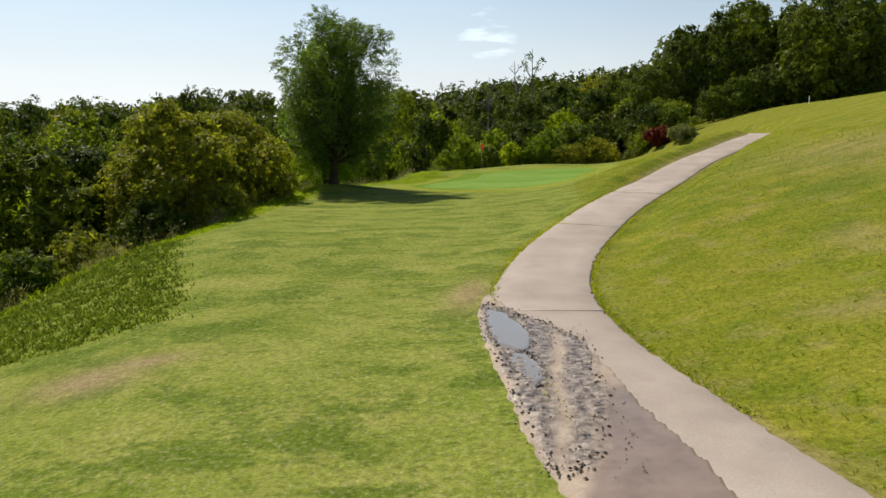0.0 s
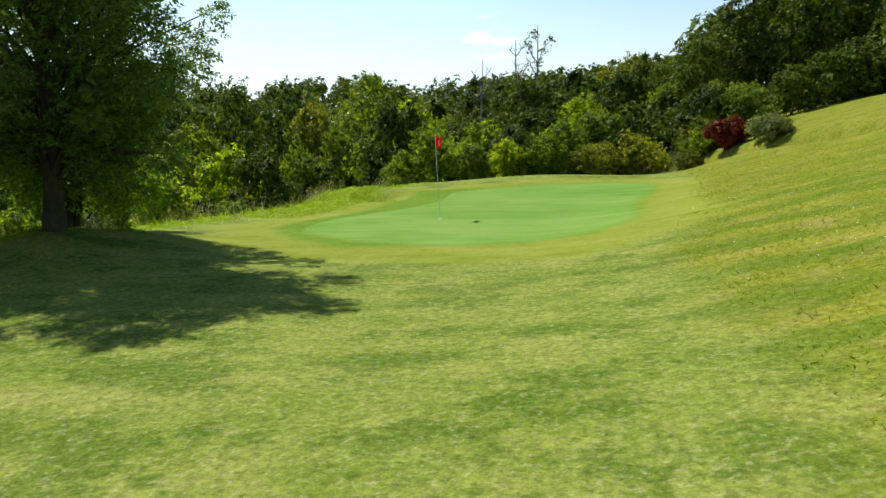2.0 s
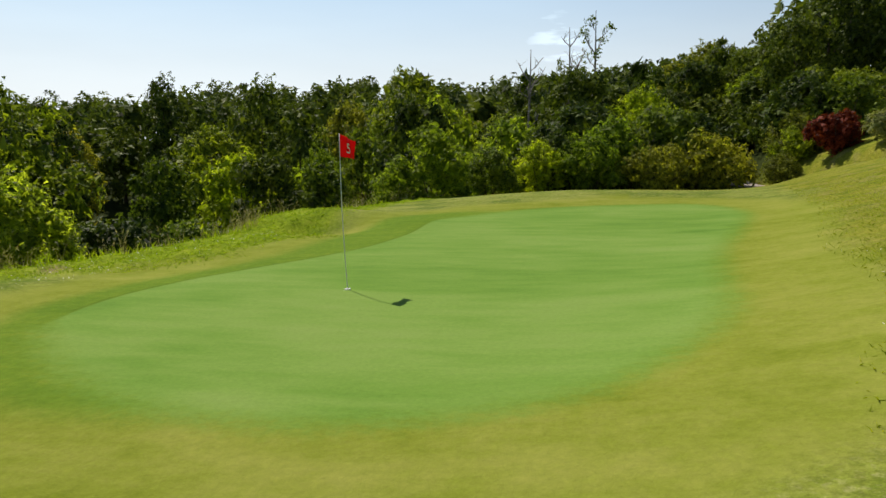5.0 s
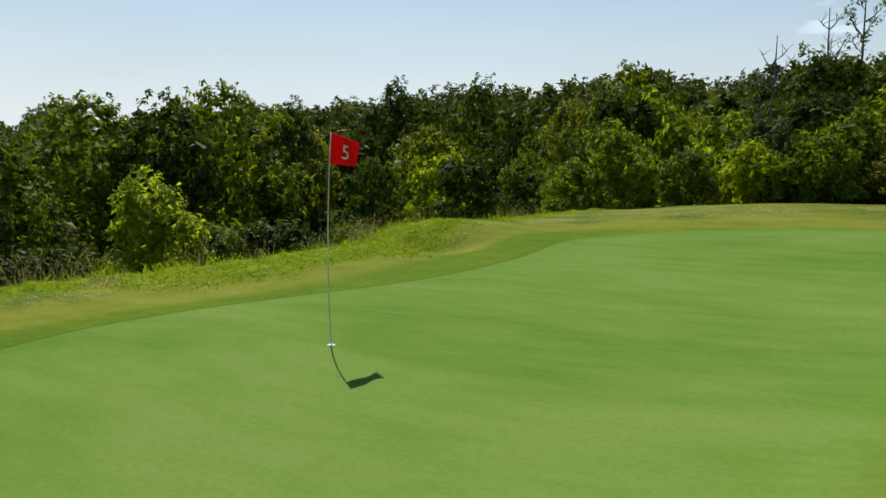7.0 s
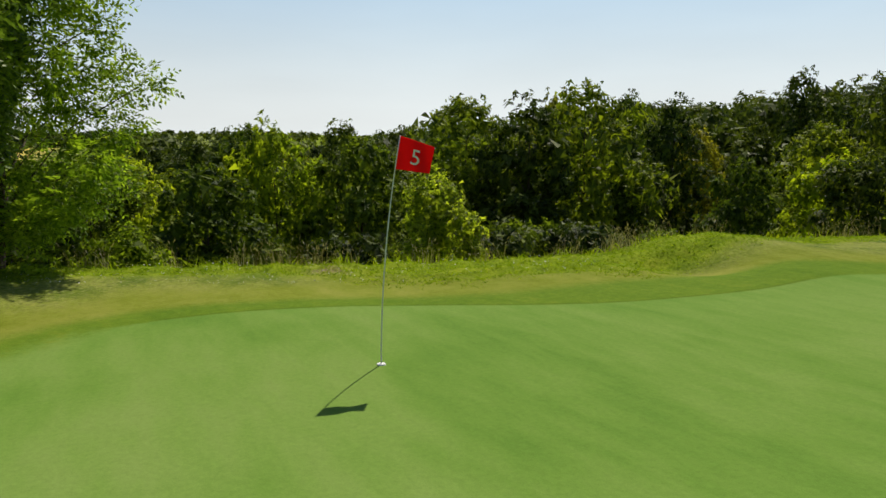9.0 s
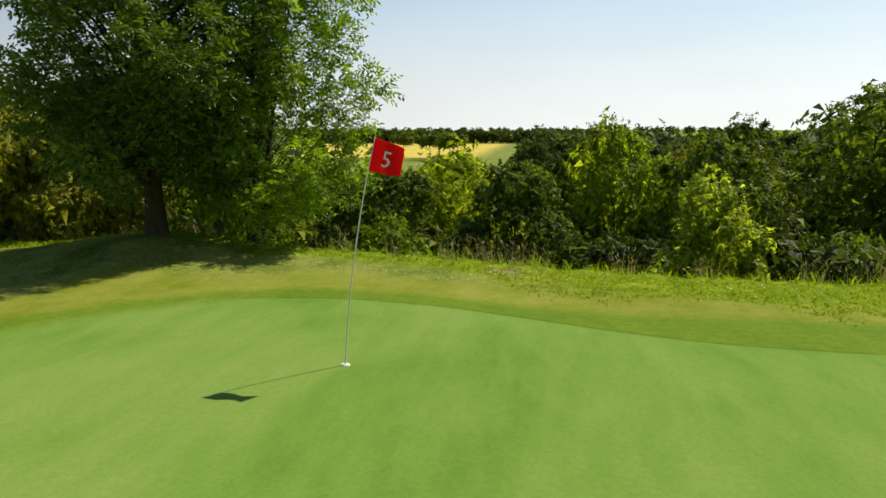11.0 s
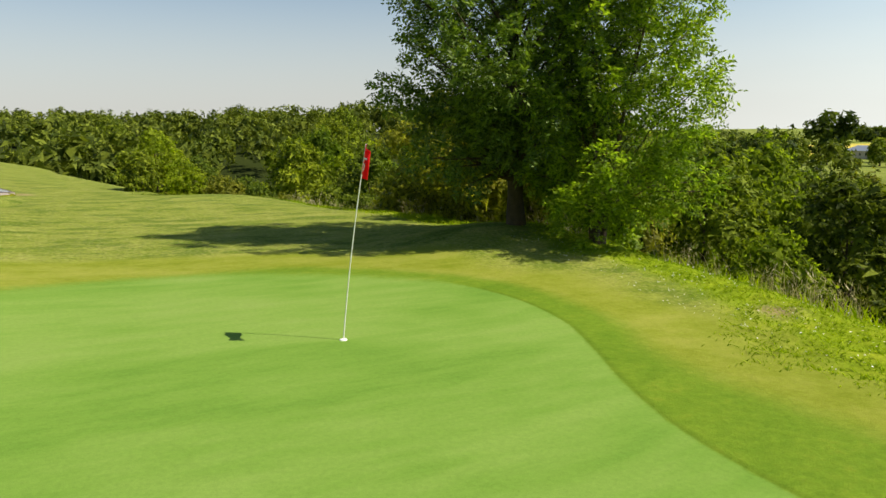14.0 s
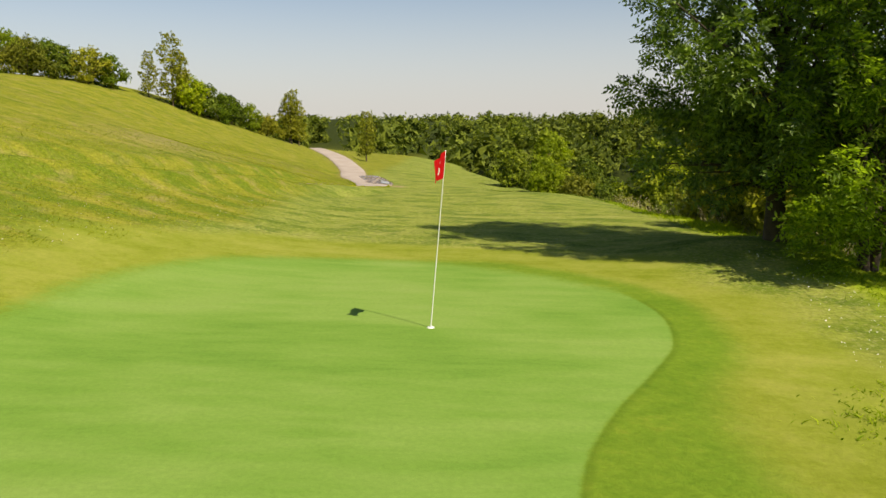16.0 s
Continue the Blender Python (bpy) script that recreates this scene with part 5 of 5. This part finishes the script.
def dead_tree(x, y, top, seed, label, leafy):
    rr = np.random.default_rng(seed)
    z = height(x, y)
    root = new("dead_tree")
    root.matrix_world = Matrix.Translation((x, y, z - 0.2))
    tall = top - z
    verts, faces = [], []
    spine = [Vector((0.25 * math.sin(3 * u + seed) * u, 0.2 * math.cos(2 * u), tall * u)) for u in np.linspace(0, 1, 10)]
    tube(verts, faces, spine, [0.30 * (1 - 0.9 * u) for u in np.linspace(0, 1, 10)], 8)
    tips = []
    for k in range(12):
        u = rr.uniform(0.5, 0.93)
        p = spine[int(u * 9)].lerp(spine[min(9, int(u * 9) + 1)], u * 9 % 1)
        a = rr.uniform(0, 2 * math.pi)
        long = rr.uniform(0.9, 2.4) * (1.25 - u) * 1.8
        q = p + Vector((math.cos(a) * long, math.sin(a) * long, long * rr.uniform(0.7, 1.3)))
        m = p.lerp(q, 0.5) + Vector((0, 0, -0.12 * long))
        tube(verts, faces, [p, m, q], [0.09 * (1.15 - u) + 0.04, 0.055, 0.02], 5)
        tips.append(q)
        for _ in range(3):
            w = p.lerp(q, rr.uniform(0.4, 0.9))
            e = w + Vector((rr.normal() * 0.4, rr.normal() * 0.4, rr.uniform(0.3, 0.8)))
            tube(verts, faces, [w, w.lerp(e, 0.5), e], [0.03, 0.022, 0.010], 4)
    part("trunk", mesh_of("trunk", verts, faces), bark_grey, root)
    if leafy:
        lumps = [(q.x, q.y, q.z - 0.1, 0.5, 0.6) for q in tips]
        part("crown", leaves_mesh("crown", rr, lumps, 1800, 0.12, 0.0, ragged=0.35, hollow=False), leaf_mid, root, "thin remaining leaves")
    tagged(root, label, "tree")


dead_tree(-4.7, 58, 10.6, 131, "bare dead tree rising over the wood", False)
dead_tree(0.9, 66, 15.2, 132, "half dead tree with a few leafy boughs", True)
dead_tree(-1.2, 63, 13.2, 133, "bare forked dead tree leaning over the wood", False)

# ---- golf cart in the shade at the end of the track ----
black_paint = plain("black_paint", (0.015, 0.016, 0.018), 0.35, 0.5, 0.1, 8)
grey_roof = plain("grey_roof", (0.22, 0.22, 0.21), 0.5, 0.4, 0.1, 8)
rubber = plain("rubber", (0.02, 0.02, 0.02), 0.85, 0.2, 0.2, 12)


def box_mesh(name, size, at=(0, 0, 0), bevel=0.03):
    bm = bmesh.new()
    bmesh.ops.create_cube(bm, size=1.0)
    bmesh.ops.scale(bm, vec=size, verts=bm.verts)
    bmesh.ops.bevel(bm, geom=bm.edges[:], offset=bevel, segments=2, affect="EDGES")
    bmesh.ops.translate(bm, vec=at, verts=bm.verts)
    return from_bm(bm, name, True)


def golf_cart(x, y, turn):
    root = new("golf_cart")
    root.matrix_world = pose(x, y, height(x, y) + 0.03, 0, 0, turn)
    part("body", box_mesh("body", (1.15, 2.2, 0.36), (0, 0, 0.42), 0.08), black_paint, root)
    part("bonnet", box_mesh("bonnet", (1.05, 0.55, 0.34), (0, -0.85, 0.74), 0.1), black_paint, root)
    part("seat", box_mesh("seat", (1.0, 0.5, 0.14), (0, 0.2, 0.78), 0.05), grey_roof, root)
    part("backrest", box_mesh("backrest", (1.0, 0.1, 0.45), (0, 0.5, 1.05), 0.04), grey_roof, root)
    part("roof", box_mesh("roof", (1.2, 1.6, 0.06), (0, 0, 1.82), 0.028), grey_roof, root, "light grey roof")
    for sx in (-0.5, 0.5):
        for py in (-0.65, 0.7):
            v, f = [], []
            tube(v, f, [(sx, py, 0.55), (sx * 1.02, py * 0.97, 1.8)], [0.02, 0.02], 8)
            part("roof_post", mesh_of("roof_post", v, f), black_paint, root)
        for py in (-0.75, 0.75):
            bm = bmesh.new()
            bmesh.ops.create_cone(bm, cap_ends=True, segments=20, radius1=0.22, radius2=0.22, depth=0.2)
            bmesh.ops.bevel(bm, geom=bm.edges[:], offset=0.03, segments=2, affect="EDGES")
            bmesh.ops.rotate(bm, cent=(0, 0, 0), matrix=Matrix.Rotation(math.pi / 2, 3, "Y"), verts=bm.verts)
            bmesh.ops.translate(bm, vec=(sx, py, 0.22), verts=bm.verts)
            part("wheel", from_bm(bm, "wheel", True), rubber, root)
    tagged(root, "dark golf cart with a pale roof parked in the shade", "golf cart")


golf_cart(9.9, 35.6, 8)

# ---- white marker post on the crest ----
v, f = [], []
tube(v, f, [(0, 0, -0.2), (0, 0, 0.55), (0, 0, 0.6)], [0.04, 0.04, 0.025], 10)
post = new("marker_post", mesh_of("marker_post", v, f))
post.data.materials.append(white_paint)
post.matrix_world = Matrix.Translation((25.6, 27.2, height(25.6, 27.2)))
tagged(post, "short white marker post on the grass crest", "post")

# ---- farmland beyond the valley ----
roof_tile = plain("roof_tile", (0.36, 0.20, 0.12), 0.85, 0.2, 0.2, 0.6)
panel_blue = plain("panel_blue", (0.20, 0.22, 0.26), 0.3, 0.5, 0.1, 0.5)
render_wall = plain("render_wall", (0.52, 0.45, 0.36), 0.9, 0.2, 0.12, 0.8)
window_dark = plain("window_dark", (0.03, 0.035, 0.04), 0.2, 0.5, 0.1, 2)


def farm_building(x, y, turn, size, tall, roof_mat, label):
    w, d = size
    root = new("farm_building")
    root.matrix_world = pose(x, y, height(x, y) - 0.3, 0, 0, turn)
    part("wall", box_mesh("wall", (w, d, tall), (0, 0, tall / 2), 0.05), render_wall, root)
    v = [(-w / 2 - 0.6, -d / 2 - 0.6, tall - 0.1), (w / 2 + 0.6, -d / 2 - 0.6, tall - 0.1), (w / 2 + 0.6, d / 2 + 0.6, tall - 0.1), (-w / 2 - 0.6, d / 2 + 0.6, tall - 0.1), (-w / 2 - 0.6, 0, tall + 2.2), (w / 2 + 0.6, 0, tall + 2.2)]
    part("roof", mesh_of("roof", v, [(0, 1, 5, 4), (2, 3, 4, 5), (0, 4, 3), (1, 2, 5), (3, 2, 1, 0)], True), roof_mat, root)
    count = int(w / 4)
    for k in range(count):
        for side in (-1, 1):
            part("window", box_mesh("window", (1.1, 0.12, 1.3), (-w / 2 + (k + 0.5) * w / count, side * (d / 2 + 0.03), tall * 0.6), 0.02), window_dark, root)
    tagged(root, label, "building")


farm_building(-335, -163, 65, (32, 13), 4.0, panel_blue, "long farm shed with a blue-grey panelled roof")
farm_building(-341, -142, 65, (13, 11), 4.8, roof_tile, "small farmhouse with an orange tiled roof")

steel = plain("steel", (0.42, 0.43, 0.44), 0.5, 0.4, 0.1, 2, 0, 0.6)


def pylon(x, y, tall):
    root = new("pylon")
    root.matrix_world = pose(x, y, height(x, y) - 0.3, 0, 0, 30)
    half = lambda z: 2.6 * (1 - z / tall) ** 1.15 + 0.5
    levels = [tall * u for u in (0, 0.14, 0.27, 0.39, 0.5, 0.6, 0.69, 0.77, 0.85, 0.92, 1.0)]
    corners = ((-1, -1), (1, -1), (1, 1), (-1, 1))
    for cx, cy in corners:
        v, f = [], []
        tube(v, f, [(cx * half(z), cy * half(z), z) for z in levels], [0.16] * len(levels), 5)
        part("leg", mesh_of("leg", v, f, True), steel, root)
    v, f = [], []
    for a, b in zip(levels[:-1], levels[1:]):
        for k in range(4):
            (px, py), (qx, qy) = corners[k], corners[(k + 1) % 4]
            tube(v, f, [(px * half(a), py * half(a), a), (qx * half(b), qy * half(b), b)], [0.09, 0.09], 4)
            tube(v, f, [(qx * half(a), qy * half(a), a), (px * half(b), py * half(b), b)], [0.09, 0.09], 4)
    part("lattice", mesh_of("lattice", v, f, True), steel, root)
    for z, w in ((0.72, 5.5), (0.83, 4.6), (0.94, 3.6)):
        v, f = [], []
        tube(v, f, [(-w, 0, tall * z), (0, 0, tall * z + 0.7), (w, 0, tall * z)], [0.1, 0.2, 0.1], 5)
        part("cross_arm", mesh_of("cross_arm", v, f, True), steel, root)
    tagged(root, "tall steel lattice pylon on the far hill", "pylon", "pylons")


pylon(-231, -318, 27)
pylon(-812, -371, 36)


def field_tree(x, y, wide, tall, mat, seed, label, pine=False):
    rr = np.random.default_rng(seed)
    low = tall * (0.62 if pine else 0.12)
    tree("field_tree", (x, y, height(x, y)), 0, boughs(rr, 14, wide, low, tall, wide * 0.4, 0.45), seed, 1300, wide * 0.12, mat, 0.3, 1, 8, 0.75, label, "tree", "field trees", low=low * 0.8)


for k, (x, y, w, t, mat) in enumerate(((-375, -114, 2.6, 6, leaf_dark), (-382, -101, 3.0, 7, leaf_mid), (-372, -84, 2.6, 6, leaf_mid), (-420, -155, 4.0, 9, leaf_mid), (-300, -120, 5.0, 9, leaf_bright), (-400, -150, 3.0, 5, leaf_dark), (-285, -26, 2.4, 4, leaf_dark), (-268, -112, 4, 5, leaf_mid), (-262, -122, 4, 5, leaf_dark))):
    field_tree(x, y, w, t, mat, 140 + k, "round tree standing alone between fields")
field_tree(-262, -146, 8.5, 19, leaf_dark, 181, "broad dark cedar standing by a farm")
field_tree(-268, -130, 4.5, 10, leaf_mid, 182, "round green tree standing by a farm")
field_tree(-300, -146, 5.0, 8, leaf_mid, 183, "round green tree standing by a farm")
for k, (x, y) in enumerate(((-311, -36), (-345, -50), (-360, -66), (-320, -42))):
    field_tree(x, y, 6.5, 11.5, leaf_dark, 160 + k, "umbrella pine standing at a field edge", True)
hedge = lambda a, b: lambda r: (a[0] + (b[0] - a[0]) * (q := r.uniform()) + r.normal() * 6, a[1] + (b[1] - a[1]) * q + r.normal() * 6)
far_woods("hedgerow", 620, hedge((-790, -420), (-800, 60)), 4.4, 1.6, 24, leaf_dark, "dark hedgerow of trees behind the wheat field", 171, False)
far_woods("hedgerow", 330, hedge((-1500, -900), (-1700, 500)), 6.0, 2.4, 14, leaf_dark, "dark line of trees on the far plain", 172, False)
far_woods("hedgerow", 160, hedge((-700, -760), (-500, -420)), 4.0, 1.4, 16, leaf_dark, "dark hedgerow of trees between fields", 173, False)
tarp = plain("blue_tarp", (0.03, 0.10, 0.30), 0.5, 0.4, 0.15, 1)
tagged(part("tarpaulin", box_mesh("tarpaulin", (5, 14, 3.0), (0, 0, 1.4), 0.5), tarp, None), "blue tarpaulin cover beside a field", "tarpaulin").matrix_world = pose(-405, -142, height(-405, -142), 0, 0, -10)
